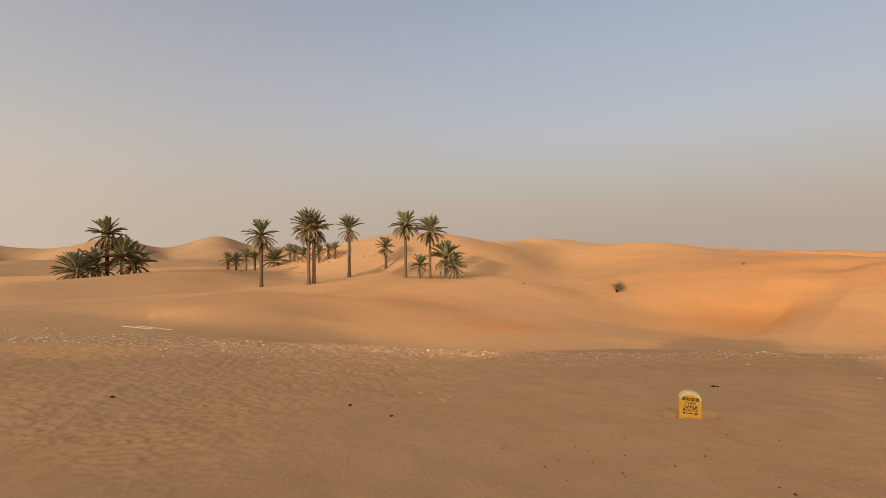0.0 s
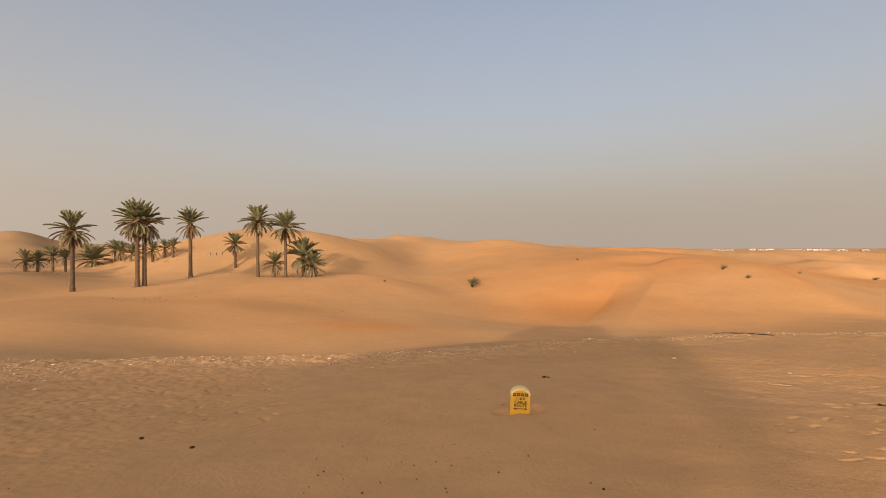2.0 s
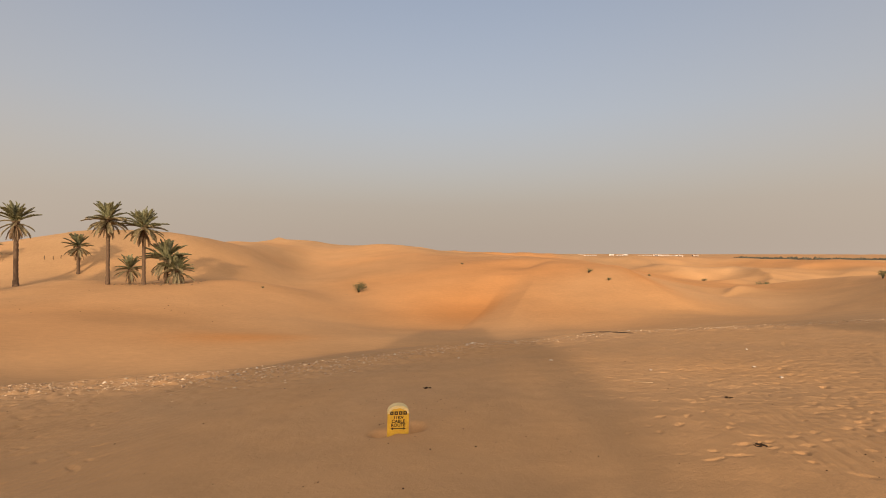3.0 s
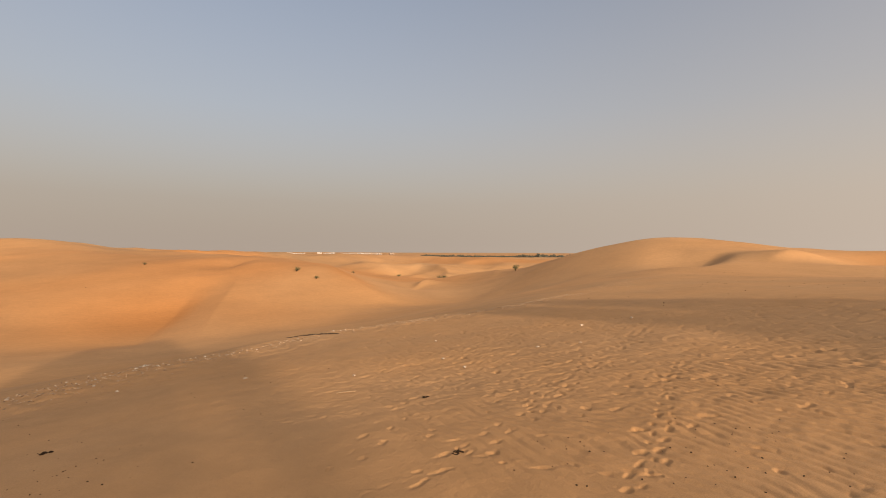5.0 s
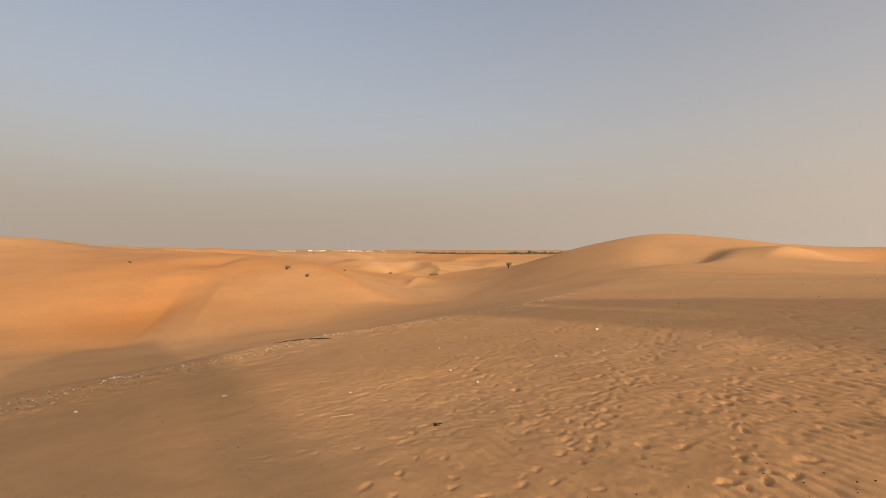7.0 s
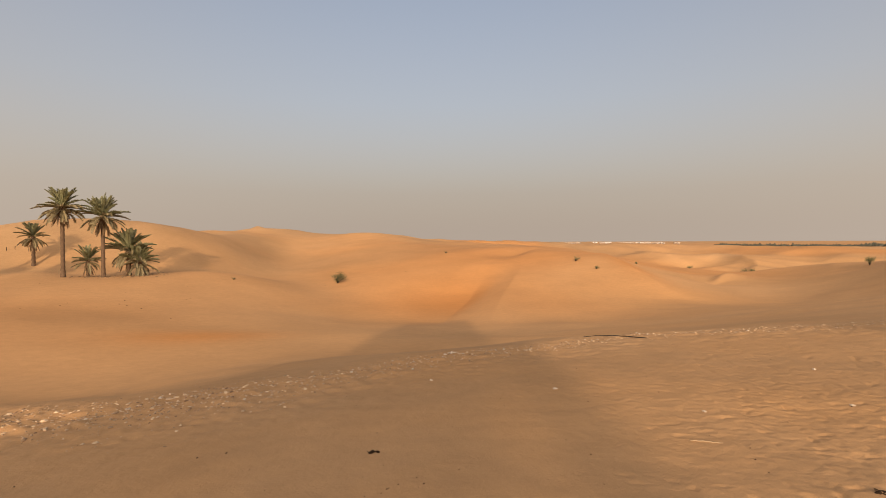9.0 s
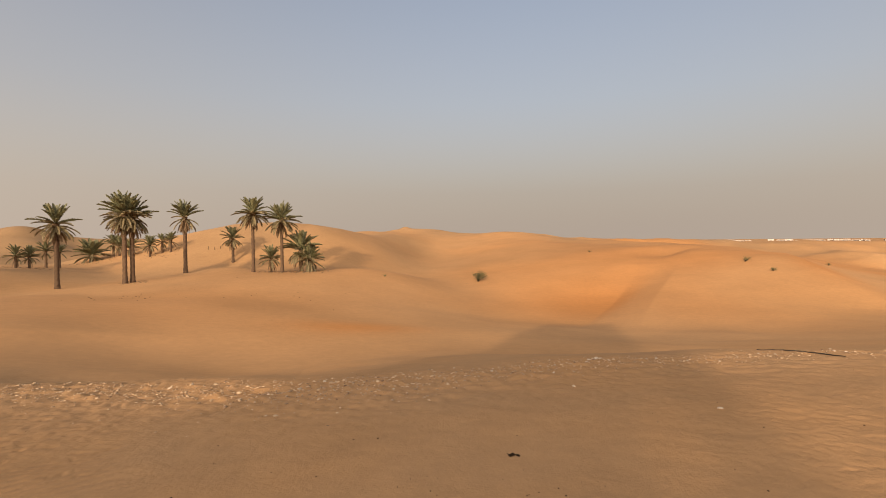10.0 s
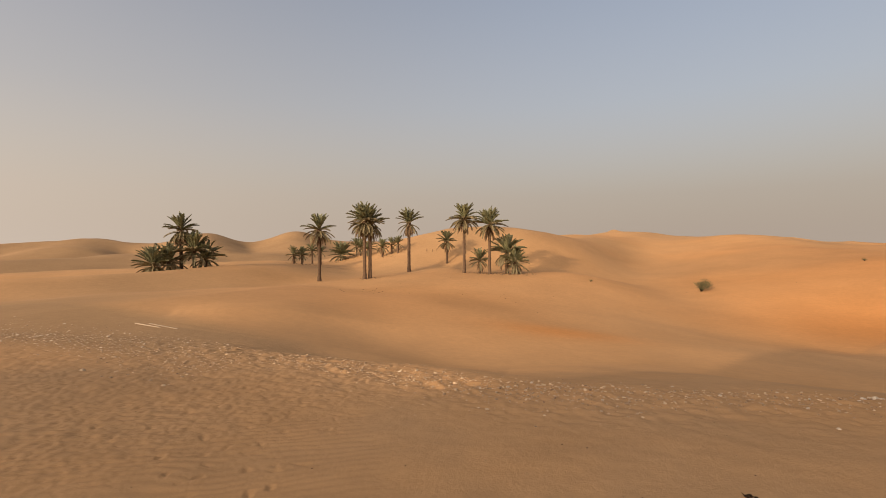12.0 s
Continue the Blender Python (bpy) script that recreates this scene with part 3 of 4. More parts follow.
# ---- unseen walls added behind the path to cast the shadows on the sand ----
def shade_wall(name, outline, back=45.0, thick=0.5):
    """An unseen upright wall added far behind, across the sunlight, to cast shade; outline: place along the wall, and
    the height at which the sunlight that grazes it there passes over the middle of the place; it goes on straight down
    to the sand."""
    d = Vector((math.sin(radians(SUN_AZIMUTH - 180)), math.cos(radians(SUN_AZIMUTH - 180)), 0))
    n = Vector((d.y, -d.x, 0))
    rise = back * math.tan(radians(SUN_HEIGHT))
    bm = bmesh.new()
    front = [bm.verts.new(n * p - d * back + Vector((0, 0, rise + h if h is not None else -0.5))) for p, h in outline]
    rear = [bm.verts.new(v.co - d * thick) for v in front]
    bm.faces.new(front)
    bm.faces.new(rear[::-1])
    for a in range(len(front)):
        b = (a + 1) % len(front)
        bm.faces.new((front[b], front[a], rear[a], rear[b]))
    bmesh.ops.recalc_face_normals(bm, faces=bm.faces[:])
    bmesh.ops.triangulate(bm, faces=bm.faces[:])
    return tagged(new(name, mesh_of(name, bm, WALL)), "plain sand-coloured unseen wall added behind the path to cast shade", "wall", kind="structure")


# outlines drawn back from the shadows; the slots let thin streaks of sun through
shade_wall("wall_south_1", [(-20, None), (-20, 0.1), (-12, 1.0), (-9.5, 1.55), (-6.5, 1.95), (-5.0, 2.12), (-3.9, 2.25), (-4.5, 2.5), (-4.1, 2.95), (-3.85, 4.9), (-3.65, 5.8), (-3.1, 6.9), (-2.75, 7.7),
                            (1.6, 7.7), (2.2, 6.2), (2.2, 4.2), (1.97, 3.0), (1.9, 2.3), (1.5, 1.85), (1.25, 1.6), (1.2, None), (1.05, None), (1.05, 3.1), (0.92, 3.1), (0.92, None)])
shade_wall("wall_south_2", [(6.2, None), (6.3, 1.6), (6.81, 1.85), (7.53, 2.06), (8.07, 2.36), (8.4, 2.86), (8.3, 3.6), (8.1, 4.2), (9.9, 4.5), (10.02, 2.9), (10.22, 2.9), (10.4, 4.5),
                            (11.6, 4.4), (12.2, 3.7), (13.0, 3.2), (12.7, 2.46), (12.6, None)])

# ---- date palms ----
def frond_mesh(name, start, end, mat, spread, seed, leaflets=38):
    """A feather leaf one metre long that sets off along x at the slope start and ends at the slope end (degrees)."""
    pick = random.Random(seed)
    bm = bmesh.new()
    steps = 9
    points, slopes, p = [], [], Vector((0, 0, 0))
    for k in range(steps + 1):
        s = k / steps
        a = radians(start + (end - start) * s ** 1.4)
        points.append(p.copy())
        slopes.append(a)
        p = p + Vector((math.cos(a), 0, math.sin(a))) / steps
    tube(bm, points, [0.016 * (1 - 0.85 * k / steps) for k in range(steps + 1)], 4)
    for side in (-1, 1):
        for k in range(leaflets):
            s = 0.12 + 0.88 * (k + pick.uniform(-0.3, 0.3)) / leaflets
            s = min(max(s, 0.1), 0.995)
            i = min(int(s * steps), steps - 1)
            f = s * steps - i
            base = points[i].lerp(points[i + 1], f)
            a = slopes[i]
            ahead = Vector((math.cos(a), 0, math.sin(a)))
            up = Vector((-math.sin(a), 0, math.cos(a)))
            length = spread * (0.3 + 0.7 * math.sin(math.pi * min(1, 0.12 + 0.84 * s))) * pick.uniform(0.85, 1.15)
            out = (ahead * pick.uniform(0.75, 1.0) + Vector((0, side, 0)) * pick.uniform(0.5, 0.8) + up * pick.uniform(0.1, 0.6)).normalized()
            tip = base + out * length + Vector((0, 0, -0.08 * length * pick.uniform(0.3, 1.4)))
            wide = (ahead + Vector((0, -0.8 * side, 0)) + up * pick.uniform(-0.7, 0.7)) * 0.0125
            mid = base.lerp(tip, 0.5) + Vector((0, 0, 0.02))
            v = [bm.verts.new(c) for c in (base - wide * 0.6, base + wide * 0.6, mid + wide, tip, mid - wide)]
            bm.faces.new(v)
    return mesh_of(name, bm, mat)


FRONDS = {
    "upright": [frond_mesh("frond", 84, 66, FROND, 0.19, 1), frond_mesh("frond", 72, 50, FROND, 0.19, 2)],
    "arching": [frond_mesh("frond", 62, 42, FROND, 0.20, 3), frond_mesh("frond", 48, 22, FROND, 0.20, 4)],
    "level": [frond_mesh("frond", 30, -4, FROND, 0.20, 5), frond_mesh("frond", 14, -24, FROND_OLD, 0.20, 6)],
    "drooping": [frond_mesh("frond", -12, -58, FROND_OLD, 0.19, 7), frond_mesh("frond", -30, -72, FROND_OLD, 0.18, 8)],
    "dead": [frond_mesh("dry_frond", -52, -86, FROND_DEAD, 0.13, 9), frond_mesh("dry_frond", -66, -90, FROND_DEAD, 0.12, 10)],
}


def palm_trunk(height, radius, lean, seed):
    """A tapering stem, rough with the stubs of cut leaves in steep spirals."""
    pick = random.Random(seed)
    bm = bmesh.new()
    sides, rows = 12, max(8, int(height / 0.11))
    rings = []
    for k in range(rows + 1):
        s = k / rows
        w = radius * (1.28 - 0.35 * min(1, s * 6)) if s < 0.17 else radius * (0.93 - 0.10 * s)
        if s > 0.9:
            w *= 1 + 1.6 * (s - 0.9) / 0.1 * 0.4
        ring = []
        for j in range(sides):
            stub = 1 + 0.13 * ((j + k * 3) % 4 == 0) + 0.05 * (k % 2) + pick.uniform(-0.035, 0.035)
            a = 2 * math.pi * (j + 0.5 * (k % 2)) / sides
            ring.append(bm.verts.new((lean * s * s * height + w * stub * math.cos(a), w * stub * math.sin(a), -0.25 + s * (height + 0.25))))
        rings.append(ring)
    for low, high in zip(rings[:-1], rings[1:]):
        for j in range(sides):
            bm.faces.new((low[j], low[(j + 1) % sides], high[(j + 1) % sides], high[j]))
    bm.faces.new(rings[0][::-1])
    bm.faces.new(rings[-1])
    return bm


def date_palm(x, y, height, length, counts, radius, label, lean=0.0, seed=0, group="date palms of the oasis"):
    """A date palm; height: of the stem; length: of its leaves; counts: how many upright, arching, level, drooping and dead leaves."""
    pick = random.Random(seed)
    radius *= 0.76
    length *= 0.88
    counts = (counts[0] + 2, counts[1] + 3, counts[2] + 4, int(counts[3] * 1.4), int(counts[4] * 1.4))
    palm = tagged(new("date_palm"), label, "palm tree", group)
    palm.matrix_world = pose(x, y, surface(x, y), 0, 0, pick.uniform(0, 360) if not lean else 0)
    part("trunk", palm_trunk(height, radius, lean, seed), BARK, palm)
    turn = pick.uniform(0, 360)
    for kind, count in zip(("upright", "arching", "level", "drooping", "dead"), counts):
        for k in range(count):
            turn += 137.5
            drop = {"upright": 0.06, "arching": 0.0, "level": -0.10, "drooping": -0.2, "dead": -0.34}[kind]
            size = length * pick.uniform(0.84, 1.1) * {"upright": 0.88, "arching": 0.97, "level": 0.98, "drooping": 0.92, "dead": 0.8}[kind]
            leaf = part("frond" if kind != "dead" else "dry_frond", pick.choice(FRONDS[kind]), None, palm, "hanging dry brown leaf" if kind == "dead" else "")
            leaf.matrix_local = pose(lean * height, 0, height + drop + pick.uniform(-0.08, 0.08), pick.uniform(-14, 14), pick.uniform(-9, 9), turn + pick.uniform(-12, 12)) @ Matrix.Scale(size, 4)
    return palm


TALL = "tall date palm with rough brown trunk and olive-green crown"
LOW = "low bushy date palm with arching green fronds spreading near the sand"
SMALL = "small date palm with short trunk and green crown on far sand"
date_palm(-32.84, 46.94, 4.3, 2.1, (12, 14, 14, 14, 16), 0.23, "tall date palm with ragged dry skirt amid low bushy palms", seed=11)
date_palm(-31.6, 47.3, 1.9, 2.6, (10, 14, 12, 8, 0), 0.24, LOW, seed=12)
date_palm(-33.6, 44.0, 0.8, 2.4, (8, 12, 14, 8, 0), 0.26, LOW, seed=13)
date_palm(-33.2, 45.6, 1.1, 2.4, (8, 12, 12, 8, 3), 0.25, LOW, seed=14)
date_palm(-31.0, 48.3, 1.0, 2.3, (8, 12, 12, 6, 0), 0.24, LOW, seed=15)
date_palm(-18.25, 48.72, 5.4, 2.1, (9, 12, 9, 12, 10), 0.24, TALL, seed=16)
date_palm(-13.47, 49.1, 6.0, 2.3, (14, 14, 14, 16, 14), 0.25, "tall twin-standing date palm with dense crown and long drooping fronds", seed=17)
date_palm(-13.05, 49.6, 5.7, 2.3, (10, 12, 12, 16, 14), 0.24, "tall date palm close beside its twin, dark drooping crown", seed=18)
date_palm(-11.47, 60.28, 6.2, 2.2, (8, 12, 6, 6, 16), 0.27, "slender tall date palm with sparse crown and hanging dry leaves", seed=19)
date_palm(-7.35, 64.95, 3.0, 1.7, (9, 12, 10, 10, 6), 0.22, "short date palm with round green crown on a sand slope", seed=20)
date_palm(-3.85, 55.0, 6.1, 2.2, (10, 12, 12, 14, 12), 0.22, TALL, seed=21)
date_palm(-0.99, 54.68, 5.5, 2.3, (10, 12, 12, 14, 10), 0.22, TALL, seed=22)
date_palm(-2.15, 55.5, 1.5, 1.6, (7, 10, 9, 6, 5), 0.2, "young date palm with stubby trunk between taller palms", seed=23)
date_palm(0.88, 55.97, 2.4, 2.5, (10, 14, 14, 10, 4), 0.26, "bushy dark date palm with broad crown on sand", seed=24)
date_palm(1.75, 55.4, 1.3, 2.2, (8, 12, 12, 8, 3), 0.25, LOW, seed=25)
for k, (x, y, height, length, counts) in enumerate([
        (-27.1, 60.45, 1.3, 1.35, (6, 8, 8, 4, 3)), (-26.5, 61.6, 1.3, 1.35, (6, 8, 8, 4, 3)), (-26.4, 64.5, 1.9, 1.35, (6, 8, 8, 4, 3)), (-25.6, 65.5, 1.8, 1.3, (6, 8, 8, 4, 0)),
        (-26.95, 76.95, 0.9, 2.7, (8, 14, 14, 8, 0)), (-24.6, 77.5, 1.9, 1.6, (6, 8, 8, 4, 3)), (-23.67, 76.89, 1.4, 1.7, (6, 10, 8, 4, 0)), (-21.6, 74.5, 1.2, 1.7, (6, 10, 8, 4, 0)),
        (-18.3, 71.4, 1.6, 1.5, (6, 9, 8, 6, 5)), (-17.0, 71.9, 1.5, 1.3, (6, 8, 8, 4, 2)), (-15.8, 71.2, 1.6, 1.3, (6, 8, 8, 4, 2))]):
    date_palm(x, y, height, length, counts, 0.19, SMALL if counts[1] < 12 else LOW, seed=40 + k, group="small palms behind the tall ones")


# ---- shrubs and tufts ----
def shrub(name, x, y, width, height, lean, label, seed, stems=9, leaves=420):
    pick = random.Random(seed)
    top = tagged(new(name), label, "shrub")
    top.matrix_world = pose(x, y, surface(x, y) - 0.02)
    twigs, crown = bmesh.new(), bmesh.new()
    ends = []
    for _ in range(stems):
        a, r = pick.uniform(0, 2 * math.pi), pick.uniform(0.25, 1.0) * width / 2
        tip = Vector((lean * width + r * math.cos(a), r * math.sin(a), height * pick.uniform(0.35, 0.95)))
        mid = Vector((tip.x * 0.35, tip.y * 0.35, tip.z * 0.55))
        tube(twigs, [(0.03 * math.cos(a), 0.03 * math.sin(a), 0), mid, tip], [0.022 * width, 0.014 * width, 0.005 * width], 4)
        ends += [(mid, tip)] * 1
    for _ in range(leaves):
        mid, tip = pick.choice(ends)
        c = mid.lerp(tip, pick.uniform(0.2, 1.12)) + Vector((pick.gauss(0, 1), pick.gauss(0, 1), pick.gauss(0, 0.8))) * 0.09 * width
        c.z = max(c.z, 0.02)
        d = Vector((pick.gauss(0, 1), pick.gauss(0, 1), pick.gauss(0.3, 1))).normalized()
        s = d.orthogonal().normalized() * 0.018 * width
        d = d * 0.075 * width
        crown.faces.new([crown.verts.new(p) for p in (c - s, c + d * 0.5 - s * 1.2, c + d, c + d * 0.5 + s * 1.2)])
    part("stems", twigs, TWIG, top)
    part("leaves", crown, SHRUB, top)
    return top


shrub("shrub", 21.4, 56.6, 1.7, 1.25, 0.16, "windswept green desert shrub alone on a sand slope", 3, 9, 800)
TUFT = "small dark scrub tuft on pale dune sand"
TUFTS = [(48.2, 44, 1.0, 0.55), (46.2, 39.1, 0.8, 0.35), (87.1, 41.4, 2.2, 0.8), (76.2, 23.08, 1.6, 1.1), (9.3, 51.5, 0.4, 0.2), (41.2, 63.5, 0.6, 0.3), (60.5, 44.0, 0.6, 0.3), (88, 52, 1.2, 0.5)]
for k, (x, y, w, h) in enumerate(TUFTS):
    tagged(shrub("scrub_tuft", x, y, w, h, 0.1, TUFT, 20 + k, 9, 420), group="scrub tufts on the dunes")

# ---- the cable marker ----
def cable_marker():
    x, y = MARKER
    post = tagged(new("cable_marker"), "yellow concrete cable marker with rounded worn top in sand", "marker post")
    post.matrix_world = pose(x, y, ground_at(x, y - 0.06) + 0.006, 2, 1.5, -21)
    w, h, d = 0.197, 0.245, 0.075

    def slab(low, high, grow):
        """The stone between two heights; its head is half round."""
        bm = bmesh.new()
        half = w / 2 + grow
        outline = [(-half, low), (half, low)]
        if high > h - half * 0.72:
            for k in range(13):
                a = math.pi * k / 12
                outline.append((half * math.cos(a), max(low, h - half * 0.72 + (half * 0.72 + grow) * math.sin(a))))
        else:
            outline += [(half, high), (-half, high)]
        faces = bm.faces.new([bm.verts.new((px, -d / 2 - grow, pz)) for px, pz in outline])
        out = bmesh.ops.extrude_face_region(bm, geom=[faces])
        bmesh.ops.translate(bm, vec=(0, d + 2 * grow, 0), verts=[v for v in out["geom"] if isinstance(v, bmesh.types.BMVert)])
        bmesh.ops.recalc_face_normals(bm, faces=bm.faces[:])
        bmesh.ops.bevel(bm, geom=bm.edges[:], offset=0.006, segments=2, affect="EDGES", clamp_overlap=True)
        return bm

    part("body", slab(-0.2, h, 0.0), YELLOW, post)
    cap = bmesh.new()
    half = w / 2 + 0.002
    arc = [(half * math.cos(math.pi * k / 14), h - half * 0.72 + (half * 0.72 + 0.003) * math.sin(math.pi * k / 14)) for k in range(15)]
    inner = [(px * 0.80, h - half * 0.72 + (pz - h + half * 0.72) * 0.66 + 0.004 * math.sin(px * 90)) for px, pz in arc]
    face = [(a, b) for a, b in zip(arc, inner)]
    for (a0, b0), (a1, b1) in zip(face[:-1], face[1:]):
        q = [cap.verts.new((p[0], yy, p[1])) for yy in (-d / 2 - 0.003, d / 2 + 0.003) for p in (a0, a1, b1, b0)]
        cap.faces.new(q[:4])
        cap.faces.new(q[7:3:-1])
        cap.faces.new((q[0], q[4], q[5], q[1]))
        cap.faces.new((q[3], q[2], q[6], q[7]))
    bmesh.ops.remove_doubles(cap, verts=cap.verts[:], dist=0.0002)
    bmesh.ops.recalc_face_normals(cap, faces=cap.faces[:])
    part("worn_rim", cap, WORN_TOP, post, "faded rim where the yellow paint has worn off")

    def words(text, size, z, wide):
        curve = bpy.data.curves.new("writing", "FONT")
        curve.body, curve.size, curve.align_x, curve.extrude, curve.offset = text, size, "CENTER", 0.001, 0.0011
        ob = new("writing", curve)
        ob.data.materials.append(LETTER)
        ob.parent = post
        ob.matrix_local = pose(0, -d / 2 - 0.0015, z, 90, 0, 0) @ Matrix.Diagonal((wide, 1, 1, 1))
        bpy.context.view_layer.update()
        flat = bpy.data.meshes.new_from_object(ob.evaluated_get(bpy.context.evaluated_depsgraph_get()))
        mesh_ob = new("writing", flat)
        mesh_ob.parent, mesh_ob.matrix_local = post, ob.matrix_local.copy()
        tagged(mesh_ob, "black painted lettering")
        bpy.data.objects.remove(ob)

    words("11KV", 0.037, 0.124, 1.12)
    words("CABLE", 0.040, 0.088, 1.05)
    words("ROUTE", 0.040, 0.053, 1.02)
    arrow = bmesh.new()
    for pts in ([(-0.05, -0.004), (0.05, -0.004), (0.05, 0.004), (-0.05, 0.004)], [(-0.072, 0), (-0.046, -0.013), (-0.046, 0.013)], [(0.072, 0), (0.046, 0.013), (0.046, -0.013)]):
        arrow.faces.new([arrow.verts.new((a, -d / 2 - (0.003 if len(pts) == 4 else 0.0036), 0.034 + b)) for a, b in pts])
    part("arrow", arrow, LETTER, post, "black painted double arrow")
    for k in range(4):  # the maker's initials, as plain blocks
        block = bmesh.new()
        a, b, z0, z1 = -0.078 + k * 0.041, -0.078 + k * 0.041 + 0.032, 0.162, 0.194
        ring = [(a, z0), (b, z0), (b, z1), (a, z1)]
        hole = [(a + 0.011, z0 + 0.011), (b - 0.011, z0 + 0.011), (b - 0.011, z1 - 0.010), (a + 0.011, z1 - 0.010)]
        out = [block.verts.new((px, -d / 2 - 0.003, pz)) for px, pz in ring]
        inn = [block.verts.new((px, -d / 2 - 0.003, pz)) for px, pz in hole]
        for i in range(4):
            block.faces.new((out[i], out[(i + 1) % 4], inn[(i + 1) % 4], inn[i]))
        part("emblem", block, LETTER, post, "black painted block mark")


cable_marker()


# ---- stones, sticks and litter ----
def stone_mesh(bm, x, y, z, size, pick, flat=0.6):
    """A rough lump half sunk in the sand."""
    made = bmesh.ops.create_icosphere(bm, subdivisions=1, radius=1)["verts"]
    turn = Matrix.Rotation(pick.uniform(0, 6.3), 3, "Z")
    sx, sy, sz = size * pick.uniform(0.7, 1.3), size * pick.uniform(0.6, 1.0), size * flat * pick.uniform(0.6, 1.1)
    for v in made:
        c = v.co * pick.uniform(0.72, 1.18)
        v.co = turn @ Vector((c.x * sx, c.y * sy, c.z * sz)) + Vector((x, y, z + sz * 0.3))


def lumps(name, places, mat, label, category, seed, flat=0.6):
    """Many small lumps too many to count, cheap to build."""
    pick = np.random.default_rng(seed)
    t = (1 + 5 ** 0.5) / 2
    unit = np.array([(-1, t, 0), (1, t, 0), (-1, -t, 0), (1, -t, 0), (0, -1, t), (0, 1, t), (0, -1, -t), (0, 1, -t), (t, 0, -1), (t, 0, 1), (-t, 0, -1), (-t, 0, 1)]) / 1.9
    tris = np.array([(0, 11, 5), (0, 5, 1), (0, 1, 7), (0, 7, 10), (0, 10, 11), (1, 5, 9), (5, 11, 4), (11, 10, 2), (10, 7, 6), (7, 1, 8), (3, 9, 4), (3, 4, 2), (3, 2, 6),
                     (3, 6, 8), (3, 8, 9), (4, 9, 5), (2, 4, 11), (6, 2, 10), (8, 6, 7), (9, 8, 1)])
    xs, ys = np.array([p[0] for p in places]), np.array([p[1] for p in places])
    zs = ground(xs, ys) + near_relief(xs, ys)
    verts, faces = [], []
    for k, (x, y, size) in enumerate(places):
        v = unit * pick.uniform(0.75, 1.2, (12, 1)) * size * np.array([pick.uniform(0.7, 1.3), pick.uniform(0.6, 1), flat * pick.uniform(0.6, 1.1)])
        a = pick.uniform(0, 6.3)
        c, s = math.cos(a), math.sin(a)
        v = v @ np.array([(c, s, 0), (-s, c, 0), (0, 0, 1)]) + (x, y, zs[k] + size * flat * 0.25)
        faces += (tris + 12 * k).tolist()
        verts += v.tolist()
    data = bpy.data.meshes.new(name)
    data.from_pydata(verts, [], faces)
    data.materials.append(mat)
    return tagged(new(name, data), label, category, kind="stuff")


pick = random.Random(5)
rim = []
for _ in range(3200):
    x = pick.choice((pick.uniform(-18, 16), pick.uniform(-12, 4), pick.uniform(-8, 10), pick.uniform(5, 16), pick.uniform(12, 32)))
    y = float(np.interp(x, EDGE_X, EDGE_Y)) - (1.0 if x > 4 else 1.3) + pick.gauss(0, 0.42 if x > 4 else 0.75)
    rim.append((x, y, abs(pick.gauss(0, 1)) * 0.007 + 0.005))
for _ in range(4600):
    x = pick.uniform(-17, 4.5)
    y = float(np.interp(x, EDGE_X, EDGE_Y)) - (2.5 if x < -3 else 1.0) + pick.gauss(0, 0.9 if x < -3 else 0.5)
    rim.append((x, y, abs(pick.gauss(0, 1)) * 0.012 + 0.005))
for _ in range(700):
    x = pick.uniform(4.5, 19)
    rim.append((x, float(np.interp(x, EDGE_X, EDGE_Y)) - 0.9 + pick.gauss(0, 0.3), pick.uniform(0.008, 0.026)))
lumps("rim_gravel", rim, GRAVEL, "pale pebbles strewn along the rim of the plateau", "gravel", 3)
bits = []
for _ in range(330):
    x, y = pick.uniform(-8, 16), pick.uniform(1.2, 11)
    if beyond_edge(np.array([x]), np.array([y]))[0] < -0.3:
        bits.append((x, y, pick.uniform(0.004, 0.010)))
for cx, cy, count, wide in ((1.35, 4.25, 34, 0.32), (5.1, 1.35, 30, 0.3), (3.1, 5.0, 14, 0.5), (3.5, 6.4, 30, 0.5), (-5.6, 6.9, 20, 0.8), (4.9, 2.3, 20, 0.3), (5.0, 0.4, 20, 0.5), (3.6, 5.6, 16, 0.5)):
    bits += [(cx + pick.gauss(0, wide), cy + pick.gauss(0, wide), pick.uniform(0.004, 0.008)) for _ in range(count)]
bits += [(pick.uniform(14, 40), pick.uniform(-12, 4), pick.uniform(0.008, 0.022)) for _ in range(150)]
lumps("dark_droppings", bits, DARK_BIT, "dark dry droppings scattered over the brown sand", "droppings", 4, 0.8)


litter = [(pick.uniform(-12, 6), pick.uniform(34, 50), pick.uniform(0.025, 0.06)) for _ in range(30)]
litter += [(pick.uniform(8, 40), pick.uniform(40, 70), pick.uniform(0.03, 0.08)) for _ in range(6)]
litter += [(pick.gauss(-9, 1.0), pick.gauss(38, 1.2), pick.uniform(0.03, 0.07)) for _ in range(12)]
lumps("dune_litter", litter, DARK_BIT, "dark scraps of dry leaf scattered on the dune face", "litter", 6, 0.5)


